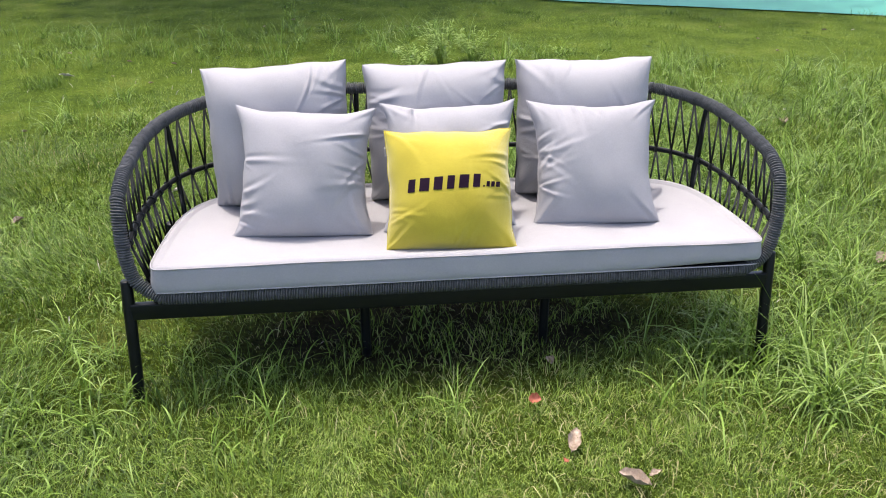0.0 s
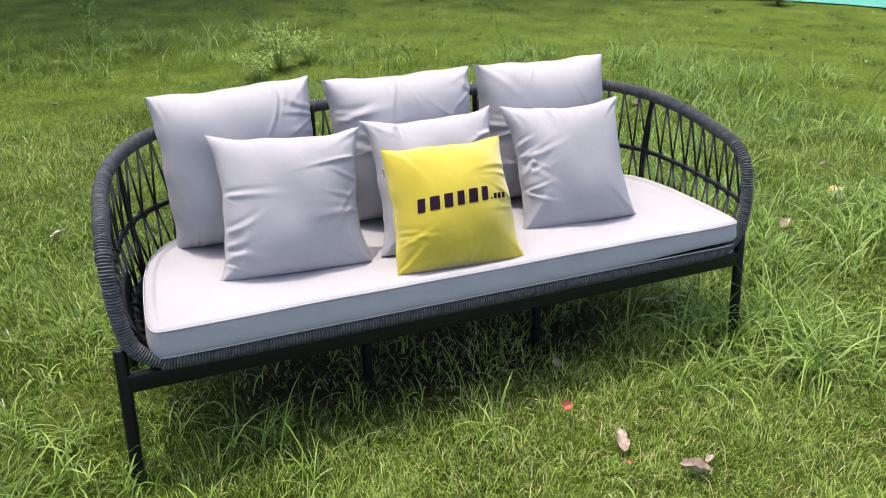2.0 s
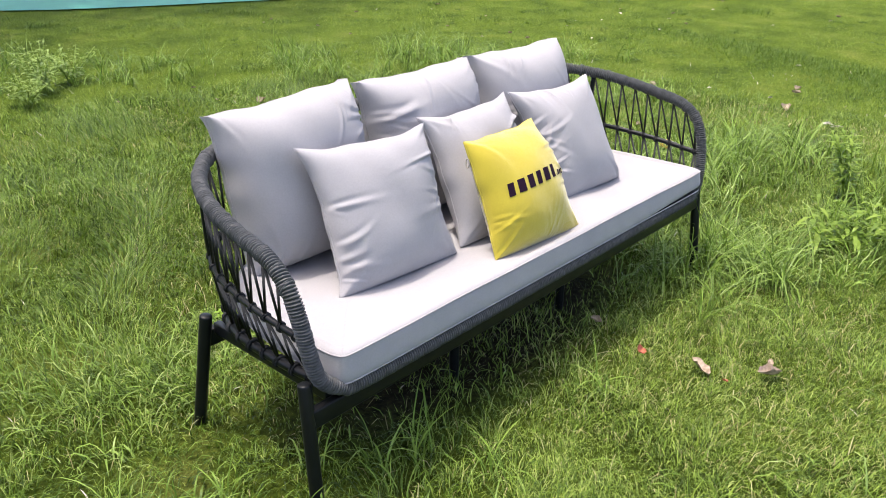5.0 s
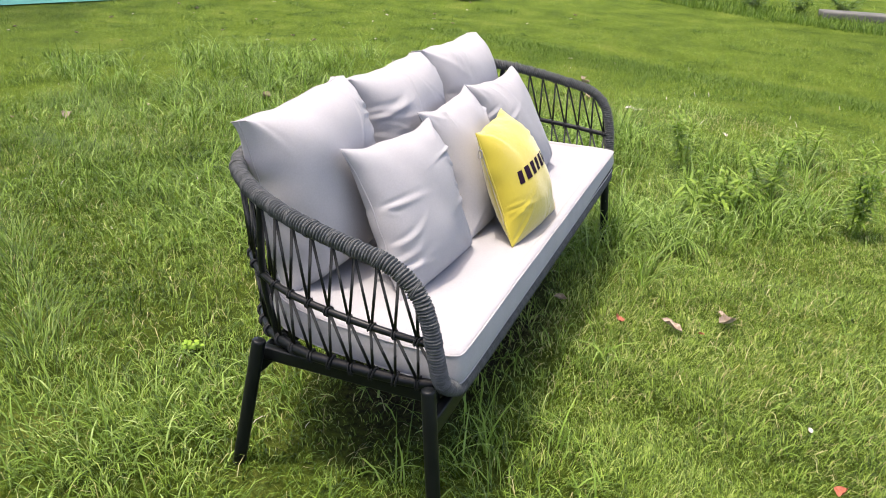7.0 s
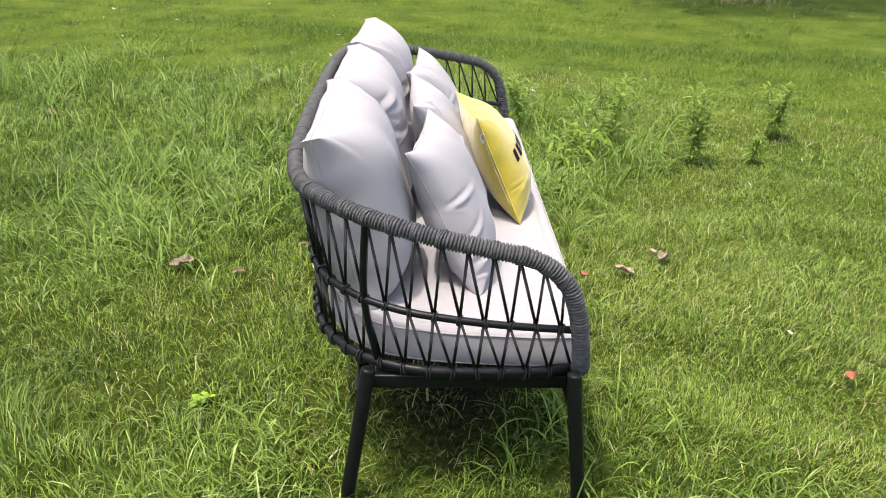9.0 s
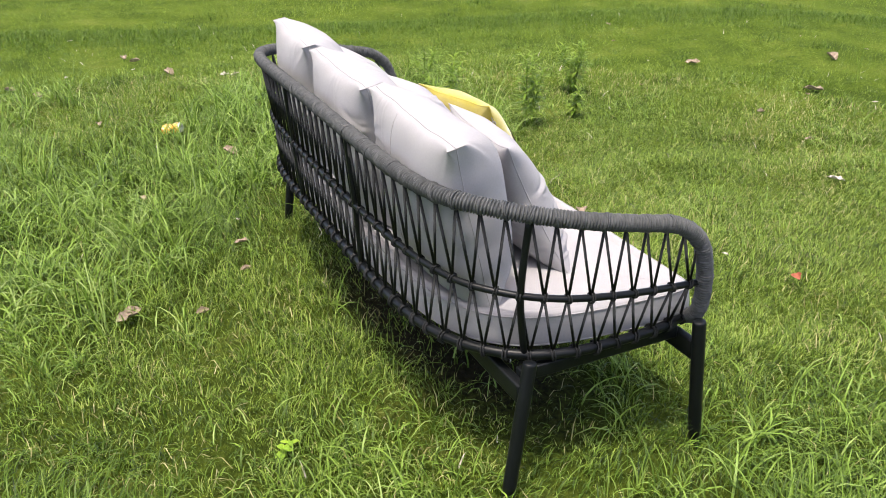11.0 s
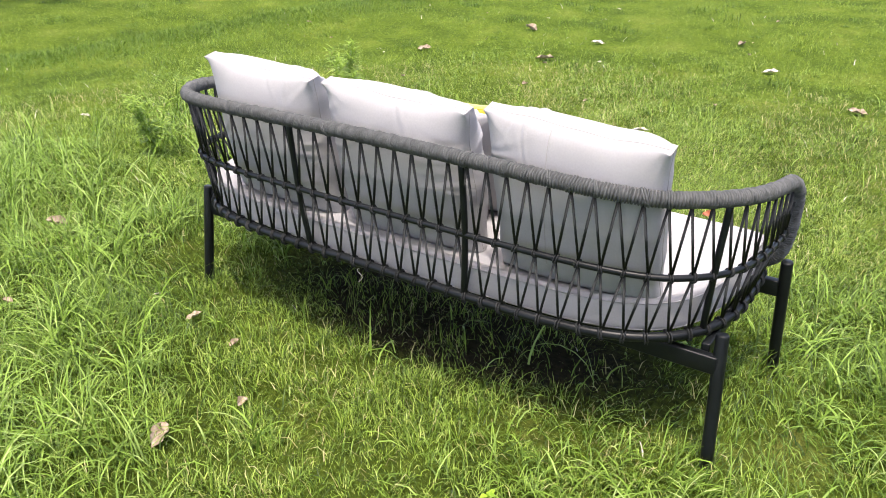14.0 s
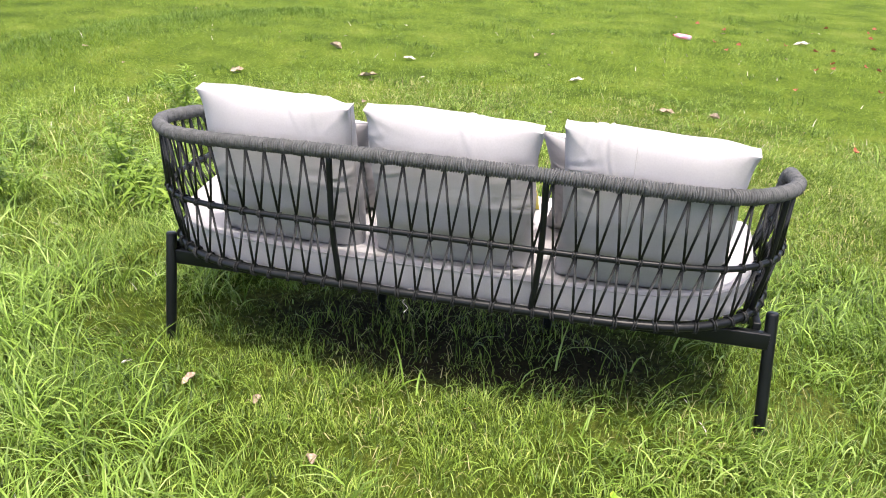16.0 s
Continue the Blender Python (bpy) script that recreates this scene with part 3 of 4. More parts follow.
# ---- the sofa ----
CX = 0.012
SEAT_X = 0.023
RIM = [(0.408, -0.298, 0.318), (0.789, -0.297, 0.319), (0.860, -0.292, 0.329), (0.912, -0.282, 0.370), (0.931, -0.273, 0.439), (0.938, -0.257, 0.519),
       (0.940, -0.227, 0.585), (0.936, -0.165, 0.630), (0.931, -0.060, 0.653), (0.921, 0.045, 0.673), (0.890, 0.151, 0.692), (0.834, 0.244, 0.707),
       (0.743, 0.323, 0.718), (0.582, 0.361, 0.727), (0.284, 0.370, 0.734)]
MID = [(0.926, -0.265, 0.461), (0.930, -0.118, 0.474), (0.922, 0, 0.484), (0.900, 0.108, 0.493), (0.850, 0.208, 0.504), (0.745, 0.293, 0.512), (0.555, 0.338, 0.520), (0.255, 0.354, 0.524)]
BOT = [(0.865, -0.29, 0.335), (0.89, -0.2, 0.335), (0.895, -0.05, 0.335), (0.885, 0.07, 0.335), (0.842, 0.175, 0.335), (0.765, 0.255, 0.335), (0.655, 0.308, 0.335),
       (0.5, 0.332, 0.335), (0.3, 0.338, 0.335)]


def mirrored(half, middle):
    right = [(CX + x, y, z) for x, y, z in half]
    left = [(CX - x, y, z) for x, y, z in half][::-1]
    return right + [(CX, *middle)] + left


def rod_mesh(name, radius, sides, mat):
    bm = bmesh.new()
    bmesh.ops.create_cone(bm, cap_ends=True, segments=sides, radius1=radius, radius2=radius, depth=1.0, matrix=Matrix.Translation((0, 0, 0.5)))
    me = bpy.data.meshes.new(name)
    bm.to_mesh(me)
    bm.free()
    me.materials.append(mat)
    me.polygons.foreach_set("use_smooth", [len(p.vertices) == 4 for p in me.polygons])
    return me


def capped_leg(name, foot, top, radius, parent):
    """A round leg with a softened flat top."""
    foot, top = Vector(foot), Vector(top)
    d = (top - foot).normalized()
    p = np.array([foot - d * 0.03, foot + d * 0.05, foot.lerp(top, 0.5), top - d * 0.006, top - d * 0.002, top])
    r = np.array([0.96, 1, 1, 1, 0.94, 0.80])[:, None] * radius * np.ones((1, 20))
    return under(tube(name, p, r, METAL, 20), parent, "round charcoal metal leg")


def build_sofa():
    sofa = new("garden_sofa")
    sofa.location = (0, 0, 0)
    tagged(sofa, "charcoal metal and rope garden sofa standing on grass", "sofa")
    pitch = 0.0073
    loop = spline(mirrored(RIM, (0.371, 0.736)) , closed=True, per=40)
    length = np.linalg.norm(np.diff(loop, axis=0), axis=1).sum()
    turns = int(length / pitch)
    p, _ = resample(loop, turns * 8 + 1)
    s = np.arange(len(p) - 1)[:, None] / 8.0
    th = np.arange(16)[None, :] / 16.0
    wob = 0.07 * np.sin(s * 0.37) + 0.05 * np.sin(s * 1.31 + 2)
    ridge = np.abs(np.sin(np.pi * (s + th + wob)))
    lump = 0.0006 * np.sin(s * 0.9) * np.sin(s * 0.23) + 0.0005 * np.sin(s * 2.3 + th * 12)
    under(tube("wrapped_rail", p, 0.0126 + 0.0074 * ridge**0.62 + lump, ROPE, 16, closed=True), sofa, "rail wound tightly with grey rope")

    mid, _ = resample(spline(mirrored(MID, (0.356, 0.525))), 220)
    under(tube("middle_rail", mid, 0.0085, METAL, 12), sofa)
    bot, _ = resample(spline(mirrored(BOT, (0.339, 0.335))), 220)
    under(tube("bottom_rail", bot, 0.0125, METAL, 12), sofa)

    # the rim above, from arm to arm
    half = [q for q in RIM if q[2] > 0.55]
    top, top_length = resample(spline(mirrored(half, (0.371, 0.736))), 400)

    # upright posts
    def nearest_x(curve, x, y_min):
        c = [q for q in curve if q[1] > y_min]
        return min(c, key=lambda q: abs(q[0] - x))
    for dx in (-0.875, -0.282, 0.282, 0.875):
        a, m_, b = (nearest_x(c, CX + dx * k, 0.0) for c, k in ((bot, 0.972), (mid, 0.985), (top, 1.0)))
        q, _ = resample(spline([a, m_, b]), 12)
        under(tube("post", q, 0.0085, METAL, 10), sofa)

    # zigzag ropes
    count = round(top_length / 0.0545)
    def at(curve, u):
        f = np.clip(u, 0, 1) * (len(curve) - 1)
        i = int(min(f, len(curve) - 2))
        return curve[i] + (curve[i + 1] - curve[i]) * (f - i)
    strand = rod_mesh("rope_strand", 0.0034, 6, STRAND)
    def coil(name, turns, minor, tilt=0.1, mat=STRAND):
        """Rope turns round a rail, of unit radius; minor: the rope's half thickness against the rail's."""
        ring = bmesh.new()
        for z in turns:
            c = [(math.cos(t), math.sin(t)) for t in np.linspace(0, 2 * np.pi, 12, endpoint=False)]
            vs = [[ring.verts.new(((1 + minor * math.cos(f)) * x, (1 + minor * math.cos(f)) * y, z + tilt * x + minor * math.sin(f))) for f in (0, 1.57, 3.14, 4.71)] for x, y in c]
            for k in range(12):
                for j in range(4):
                    ring.faces.new((vs[k][j], vs[(k + 1) % 12][j], vs[(k + 1) % 12][(j + 1) % 4], vs[k][(j + 1) % 4]))
        me = bpy.data.meshes.new(name)
        ring.to_mesh(me)
        ring.free()
        me.materials.append(mat)
        me.polygons.foreach_set("use_smooth", [True] * len(me.polygons))
        return me
    knot = coil("rope_knot", (-0.36, 0.36), 0.26, 0.3)
    loop_knot = coil("rope_loop", (-0.10, 0.14), 0.12, 0.30, ROPE)

    def add_strand(a, b):
        ob = new("rope_strand", strand)
        ob.parent = sofa
        ob.matrix_basis = along(a, b)
    tie = random.Random(9)
    def add_knot(curve, u, size, long, mesh=knot):
        size, long = size * tie.uniform(0.97, 1.1), long * tie.uniform(0.9, 1.25)
        a, b = Vector(at(curve, u - 0.004)), Vector(at(curve, u + 0.004))
        ob = new(mesh.name, mesh)
        ob.parent = sofa
        ob.matrix_basis = Matrix.Translation((a + b) / 2) @ (b - a).to_track_quat("Z", "Y").to_matrix().to_4x4() @ Matrix.Rotation(tie.uniform(0, 6.28), 4, "Z") @ Matrix.Diagonal((size, size, long, 1))
    rng = random.Random(4)
    for i in range(count + 1):
        u = i / count
        t_ = Vector(at(top, u))
        m0 = Vector(at(mid, u + 0.35 / count + rng.uniform(-1, 1) * 0.001))
        m1 = Vector(at(mid, u - 0.65 / count))
        sink = Vector((0, 0, -0.012))
        if u + 0.35 / count <= 1:
            add_strand(t_ + sink, m0)
            add_knot(mid, u + 0.35 / count, 0.0102, 0.0085)
            um = u + 0.35 / count
            add_strand(m0, Vector(at(bot, um + 0.25 / count)))
            add_knot(bot, um + 0.25 / count, 0.0145, 0.0088)
            add_strand(m0, Vector(at(bot, um - 0.75 / count)))
        if i:
            add_strand(t_ + sink, m1)
        add_knot(top, u, 0.0182, 0.0200, loop_knot)

    # a loose white thread below the back rail
    k = np.linspace(0, 1, 14)
    q = np.stack([CX + 0.075 + 0.006 * np.sin(7 * k), 0.352 + 0.004 * np.cos(5 * k), 0.325 - 0.045 * k], -1)
    under(tube("loose_thread", q, 0.0009, PALE, 5), sofa, "loose white thread")

    # legs and the bars between them
    capped_leg("leg", (-0.940, -0.300, 0), (-0.931, -0.264, 0.364), 0.0165, sofa)
    capped_leg("leg", (0.951, -0.303, 0), (0.945, -0.266, 0.360), 0.0165, sofa)
    capped_leg("leg", (-0.916, 0.238, 0), (-0.892, 0.180, 0.351), 0.0165, sofa)
    capped_leg("leg", (0.894, 0.245, 0), (0.879, 0.199, 0.351), 0.0165, sofa)
    capped_leg("middle_leg", (-0.274, -0.135, 0), (-0.274, -0.135, 0.29), 0.0150, sofa)
    capped_leg("middle_leg", (0.298, -0.12, 0), (0.298, -0.12, 0.29), 0.0150, sofa)
    for name, y, z, x0, x1 in (("front_bar", -0.275, 0.272, -0.93, 0.945), ("back_bar", 0.200, 0.274, -0.895, 0.882)):
        bm = box_bm(x1 - x0, 0.024, 0.048)
        bmesh.ops.translate(bm, verts=bm.verts, vec=((x0 + x1) / 2, y, z))
        part(name, bm, METAL, sofa)
    for x in (-0.274, 0.298):
        bm = box_bm(0.024, 0.46, 0.026)
        bmesh.ops.translate(bm, verts=bm.verts, vec=(x, -0.036, 0.290))
        part("cross_bar", bm, METAL, sofa)
    for x in (-0.858, 0.866):
        bm = box_bm(0.022, 0.45, 0.034)
        bmesh.ops.translate(bm, verts=bm.verts, vec=(x, -0.036, 0.300))
        part("side_bar", bm, METAL, sofa)
    # dark bed for the unseen seat weave, added to cut light bounced below
    q = seat_outline(0.02)
    rows = [np.array([SEAT_X, 0.0, 0.3225]) + (q - [SEAT_X, 0, 0]) * [0, 0, 0], q + [0, 0, 0.3225], q + [0, 0, 0.3305], np.array([SEAT_X, 0.0, 0.3305]) + 0 * q]
    under(grid_mesh("seat_base", np.stack(rows), STRAND, wrap_v=True), sofa, "dark seat base added to cut bounced light")
    return sofa


def seat_outline(inset):
    half = [(0.5, -0.308), (0.84, -0.308), (0.874, -0.295), (0.885, -0.252), (0.880, -0.1), (0.863, 0.05), (0.823, 0.168), (0.74, 0.248), (0.59, 0.296), (0.3, 0.315)]
    pts = [(SEAT_X + x, y, 0) for x, y in half] + [(SEAT_X, 0.319, 0)] + [(SEAT_X - x, y, 0) for x, y in half][::-1] + [(SEAT_X, -0.308, 0)]
    p, _ = resample(spline(pts, closed=True, per=16), 721)
    p = p[:-1]
    for _ in range(14):
        p = (np.roll(p, 1, 0) + 2 * p + np.roll(p, -1, 0)) / 4
    t = np.roll(p, -1, 0) - np.roll(p, 1, 0)
    t /= np.linalg.norm(t, axis=1)[:, None]
    out = np.stack([t[:, 1], -t[:, 0], 0 * t[:, 0]], -1)
    return p - out * inset


build_sofa()


SEAT_TOP = 0.399


def seat_bulge(x, y):
    return 0.004 * np.sin(3.1 * x + 1) * np.cos(4 * y) + 0.003 * np.sin(7.3 * x + 5 * y) + 0.0016 * np.sin(19 * x - 11 * y)


def build_seat():
    rows = []
    profile = [(0.012, 0.334), (0.005, 0.335), (0.0, 0.338), (-0.003, 0.345), (-0.004, 0.356), (-0.002, 0.374), (0.0005, 0.392), (0.0015, 0.404), (0.004, 0.4110),
               (0.008, 0.4150), (0.015, 0.4172), (0.026, 0.4182)]
    for inset, z in profile:
        q = seat_outline(inset)
        q[:, 2] = z + (0.3 * seat_bulge(q[:, 0], q[:, 1]) if z > 0.41 else 0.0)
        s = np.arange(len(q)) / 2
        if 0.35 < z < 0.41:
            q[:, 1] += 0.0008 * np.sin(s * 0.35) + 0.0005 * np.sin(s * 0.83)
        rows.append(q)
    edge = rows[-1].copy()
    spine = np.stack([SEAT_X + 0.70 * np.tanh((edge[:, 0] - SEAT_X) / 0.75), np.full(len(edge), 0.01), 0 * edge[:, 0]], -1)
    for a in (0.985, 0.97, 0.95, 0.93, 0.9, 0.87, 0.835, 0.8, 0.75, 0.7, 0.65, 0.6, 0.55, 0.5, 0.45, 0.4, 0.35, 0.3, 0.25, 0.2, 0.15, 0.1, 0.05, 0.0):
        q = spine + (edge - spine) * [a, a, 0]
        rim = np.abs((q[:, 0] - SEAT_X) / 0.88) ** 6 + np.abs(q[:, 1] / 0.30) ** 6
        rim = rim / (1 + rim**3) ** (1 / 3)
        q[:, 2] = 0.4005 + 0.0175 * rim + (1 - 0.7 * rim) * seat_bulge(q[:, 0], q[:, 1])
        rows.append(q)
    base = rows[0].copy()
    low = spine + (base - spine) * [0.0, 0.0, 0]
    low[:, 2] = 0.334
    rows.insert(0, low)
    for q in rows[1:7]:
        k = np.clip((q[:, 0] - 0.35) / 0.5, 0, 1) * np.clip((-0.22 - q[:, 1]) / 0.08, 0, 1)
        q[:, 2] += 0.016 * k * k * (3 - 2 * k) * np.clip((0.40 - q[:, 2]) / 0.06, 0, 1)
    seat = tagged(grid_mesh("seat_cushion", np.stack(rows), CLOTH, wrap_v=True), "long pale grey fabric seat cushion on the sofa", "cushion")
    for inset, z in ((0.0022, 0.4115), (-0.0015, 0.3405)):
        q = seat_outline(inset)
        q[:, 2] = z + (seat_bulge(q[:, 0], q[:, 1]) * 0.3 if z > 0.4 else 0)
        under(tube("piping", np.concatenate([q, q[:1]]), 0.0022, CLOTH, 6, closed=True), seat)


build_seat()


class Puff:
    """A stuffed pillow between four seam corners: bl, br, tr, tl; front: thickness to the front, back: to the back."""

    def __init__(self, bl, br, tr, tl, front, back, seed, pinch=0.045, folds=14, boxy=2.4, power=0.55, gusset=0.0, crease=1.0):
        self.c = [np.array(v, float) for v in (bl, br, tr, tl)]
        bl, br, tr, tl = self.c
        n = np.cross(br - bl + tr - tl, tl - bl + tr - br)
        self.n = n / np.linalg.norm(n)
        self.front, self.back, self.pinch, self.boxy, self.power, self.gusset = front, back, pinch, boxy, power, gusset
        r = np.random.RandomState(seed)
        # folds run in from the seams and, radially, from the corners
        self.folds = []
        gathers = [(r.choice([0, 1, 2, 3], p=[0.38, 0.38, 0.12, 0.12]), r.uniform(-0.6, 0.6)) for _ in range(5)]
        for k in range(folds):
            if k % 3 == 2:
                cu, cv = r.choice([-1.0, 1.0], 2)
                u0, v0, a = 0.97 * cu, 0.97 * cv, math.atan2(-cv, -cu) + r.normal(0, 0.3)
                ln, wd, amp = r.uniform(0.2, 0.5), r.uniform(0.025, 0.05), r.uniform(0.002, 0.007)
            else:
                side, c = gathers[r.randint(0, len(gathers))]
                c = float(np.clip(c + r.normal(0, 0.16), -0.85, 0.85))
                u0, v0, a = ((1.0, c, math.pi), (-1.0, c, 0.0), (c, 1.0, -math.pi / 2), (c, -1.0, math.pi / 2))[side]
                a += r.normal(0, 0.32)
                ln, wd, amp = r.uniform(0.15, 0.55), r.uniform(0.017, 0.042), 0.0025 + 0.010 * r.uniform() ** 2
            self.folds.append((u0, v0, math.cos(a), math.sin(a), ln, wd, amp * crease, r.normal(0, 0.35)))
        self.ph = r.uniform(0, 6.28, 6)

    def at(self, u, v, face):
        """u, v in -1..1; face +1 front, -1 back."""
        pu, pv = u * (1 - self.pinch * (1 - np.abs(v) ** 2.6) * np.abs(u)), v * (1 - self.pinch * 0.8 * (1 - np.abs(u) ** 2.6) * np.abs(v) * (v > 0))
        # seams are never quite straight
        pu = pu + 0.010 * np.sin(5.3 * v + self.ph[3]) * np.abs(u) ** 5 * (1 - v**6) + 0.006 * np.sin(13 * v + self.ph[5]) * np.abs(u) ** 9
        pv = pv + 0.013 * np.sin(4.6 * u + self.ph[4]) * np.abs(v) ** 5 * (1 - u**6) * (v > 0) + 0.006 * np.sin(11 * u + self.ph[2]) * np.abs(v) ** 9 * (v > 0)
        a, b = ((pu + 1) / 2)[..., None], ((pv + 1) / 2)[..., None]
        bl, br, tr, tl = self.c
        p = (1 - b) * ((1 - a) * bl + a * br) + b * ((1 - a) * tl + a * tr)
        f = (np.clip(1 - np.abs(u) ** self.boxy, 0, 1) * np.clip(1 - np.abs(v) ** self.boxy, 0, 1)) ** self.power
        h = f * (self.front if face > 0 else self.back)
        if face < 0:
            h = h * (1 - 0.35 * np.clip(v, 0, 1))
        h = h + self.gusset * np.abs(u) ** 9 * np.abs(v) ** 9 * (1.0 - 0.6 * (v < 0))
        w = np.zeros_like(u)
        for u0, v0, cx, cy, ln, wd, amp, curve in self.folds:
            along_, across = (u - u0) * cx + (v - v0) * cy, (v - v0) * cx - (u - u0) * cy
            off = (across + curve * along_**2) / (wd * (1 + 0.8 * np.abs(along_)))
            w += amp * (np.exp(-off**2) - 0.65 * np.exp(-((off - 1.6) ** 2))) * np.exp(-(along_ / ln) ** 2)
        w += 0.006 * np.sin(3.2 * u + self.ph[0]) * np.sin(2.7 * v + self.ph[1]) + 0.002 * np.sin(6.1 * u + self.ph[4]) * np.sin(5.3 * v + self.ph[5]) + 0.0012 * np.sin(9 * u + 5 * v + self.ph[2])
        if face < 0:
            w = 0.35 * w
        h = h + w * np.clip(f * 2.5, 0, 1)
        p = p + self.n * (h * face)[..., None]
        p[..., 2] = np.maximum(p[..., 2], SEAT_TOP + 0.002 + 0.003 * (1 - np.clip(f * 3, 0, 1)))
        return p

    def build(self, name, mat, n=56):
        k = np.linspace(-1, 1, n)
        k = np.sign(k) * (1 - (1 - np.abs(k)) ** 1.5)
        u, v = np.meshgrid(k, k, indexing="ij")
        f, b = self.at(u, v, 1), self.at(u, v, -1)
        verts = np.concatenate([f.reshape(-1, 3), b.reshape(-1, 3)])
        i, j = (g.ravel() for g in np.meshgrid(np.arange(n - 1), np.arange(n - 1), indexing="ij"))
        q = np.stack([i * n + j, (i + 1) * n + j, (i + 1) * n + j + 1, i * n + j + 1], -1)
        m = np.arange(n - 1)
        ring = np.concatenate([m * n, (n - 1) * n + m, (n - 1 - m) * n + n - 1, n - 1 - m])
        nxt = np.roll(ring, -1)
        both = np.concatenate([q, (q + n * n)[:, ::-1], np.stack([nxt, ring, ring + n * n, nxt + n * n], -1)])
        ob = from_arrays(name, verts, both.ravel(), np.arange(len(both)) * 4, np.full(len(both), 4), mat)
        bm = bmesh.new()
        bm.from_mesh(ob.data)
        bmesh.ops.remove_doubles(bm, verts=bm.verts, dist=1e-4)
        bm.to_mesh(ob.data)
        bm.free()
        return ob

    def seam(self, parent, mat, radius=0.0016):
        k = np.linspace(-1, 1, 40)
        o = np.ones_like(k)
        p = np.concatenate([(self.at(u, v, 1) + self.at(u, v, -1)) / 2 for u, v in ((k, -o), (o, k), (-k, o), (-o, -k))])
        keep = np.r_[True, np.linalg.norm(np.diff(p, axis=0), axis=1) > 1e-5]
        p = p[keep]
        under(tube("seam", np.concatenate([p, p[:1]]) if np.linalg.norm(p[0] - p[-1]) > 1e-5 else p, radius, mat, 6, closed=True), parent)


BACK = [((-0.737, 0.192, 0.398), (-0.303, 0.206, 0.398), (-0.297, 0.294, 0.846), (-0.758, 0.300, 0.826)),
        ((-0.234, 0.197, 0.398), (0.209, 0.207, 0.398), (0.221, 0.285, 0.834), (-0.246, 0.298, 0.828)),
        ((0.253, 0.202, 0.398), (0.687, 0.187, 0.398), (0.703, 0.262, 0.841), (0.258, 0.293, 0.833))]
for k, c in enumerate(BACK):
    puff = Puff(*c, 0.145, 0.078, 31 + k, 0.032, 26, 3.6, 0.46, 0.022, 0.8)
    ob = puff.build("back_cushion", CLOTH, 112)
    tagged(ob, "large pale grey back cushion leaning on the rope backrest", "cushion", "back cushions")
    puff.seam(ob, SEAM, 0.0014)
    # short seams across the boxed corners, and the seam down the back
    for u in (-1.0, 1.0):
        a, b = (puff.at(np.array([u]), np.array([1.0]), f)[0] for f in (1, -1))
        q, _ = resample(np.array([a, b]), 8)
        under(tube("corner_seam", q, 0.0013, SEAM, 6), ob)
    if k == 0:
        v = np.linspace(-0.6, 0.985, 60)
        q = puff.at(np.full_like(v, 0.22), v, -1)
        under(tube("back_seam", q, 0.0013, SEAM, 6), ob)
THROW = [((-0.658, -0.075, 0.397), (-0.237, -0.107, 0.397), (-0.213, 0.050, 0.748), (-0.633, 0.104, 0.757)),
         ((-0.206, -0.092, 0.397), (0.207, -0.085, 0.397), (0.222, 0.104, 0.751), (-0.199, 0.092, 0.753)),
         ((0.255, -0.080, 0.397), (0.655, -0.101, 0.397), (0.667, 0.080, 0.742), (0.262, 0.120, 0.741))]
for k, c in enumerate(THROW):
    puff = Puff(*c, 0.082, 0.07, 51 + k, 0.14, 28, 2.6, 0.5, 0.0, 0.8)
    ob = puff.build("throw_pillow", CLOTH, 112)
    tagged(ob, "square pale grey throw pillow propped on the seat cushion", "pillow", "grey throw pillows")
    puff.seam(ob, CLOTH)


def yellow_pillow():
    puff = Puff((-0.204, -0.221, 0.400), (0.172, -0.252, 0.400), (0.182, -0.038, 0.700), (-0.197, -0.086, 0.716), 0.088, 0.062, 77, 0.065, 34, 2.3, 0.58, 0.0, 0.5)
    ob = puff.build("yellow_pillow", YELLOW, 112)
    tagged(ob, "small yellow velvet pillow with dark embroidered marks", "pillow")
    puff.seam(ob, YELLOW, 0.0022)
    # embroidered marks: slanted blocks in a row
    def mark(u0, u1, v0, v1, slant):
        a, b = np.meshgrid(np.linspace(0, 1, 7), np.linspace(0, 1, 7), indexing="ij")
        v = v0 + (v1 - v0) * b
        u = u0 + (u1 - u0) * a + slant * (v - v0)
        p = puff.at(u, v, 1) + puff.n * 0.0016
        under(grid_mesh("embroidered_mark", p, INK), ob, "dark purple embroidered block")
    x = -0.73
    for w in (0.165, 0.205, 0.19, 0.165, 0.205, 0.17):
        rise = 0.05 * (x + 0.73)
        mark(x + 0.01, x + w - 0.045, -0.10 + rise, 0.115 + rise, 0.12)
        x += w + 0.016
    mark(x - 0.005, x + 0.024, -0.045, -0.015, 0.1)
    x += 0.05
    for w in (0.075, 0.08, 0.09):
        mark(x, x + w - 0.018, -0.04, 0.045, 0.12)
        x += w + 0.006
    # zip along the side seam
    k = np.linspace(-0.6, 0.80, 40)
    q = puff.at(np.full_like(k, -0.99), k, -1) + np.array([-0.001, 0, 0])
    z = under(tube("zip", q, 0.0014, ZIP, 6), ob, "thin grey zip")
    a = np.linspace(0, 2 * np.pi, 17)
    loop = np.stack([0.0 * a, 0.006 * np.sin(a), 0.013 * np.cos(a)], -1) + q[-3] + np.array([-0.005, -0.002, -0.012])
    under(tube("zip_pull", loop, 0.0018, ZIP, 6, closed=True), z, "metal zip pull")


yellow_pillow()


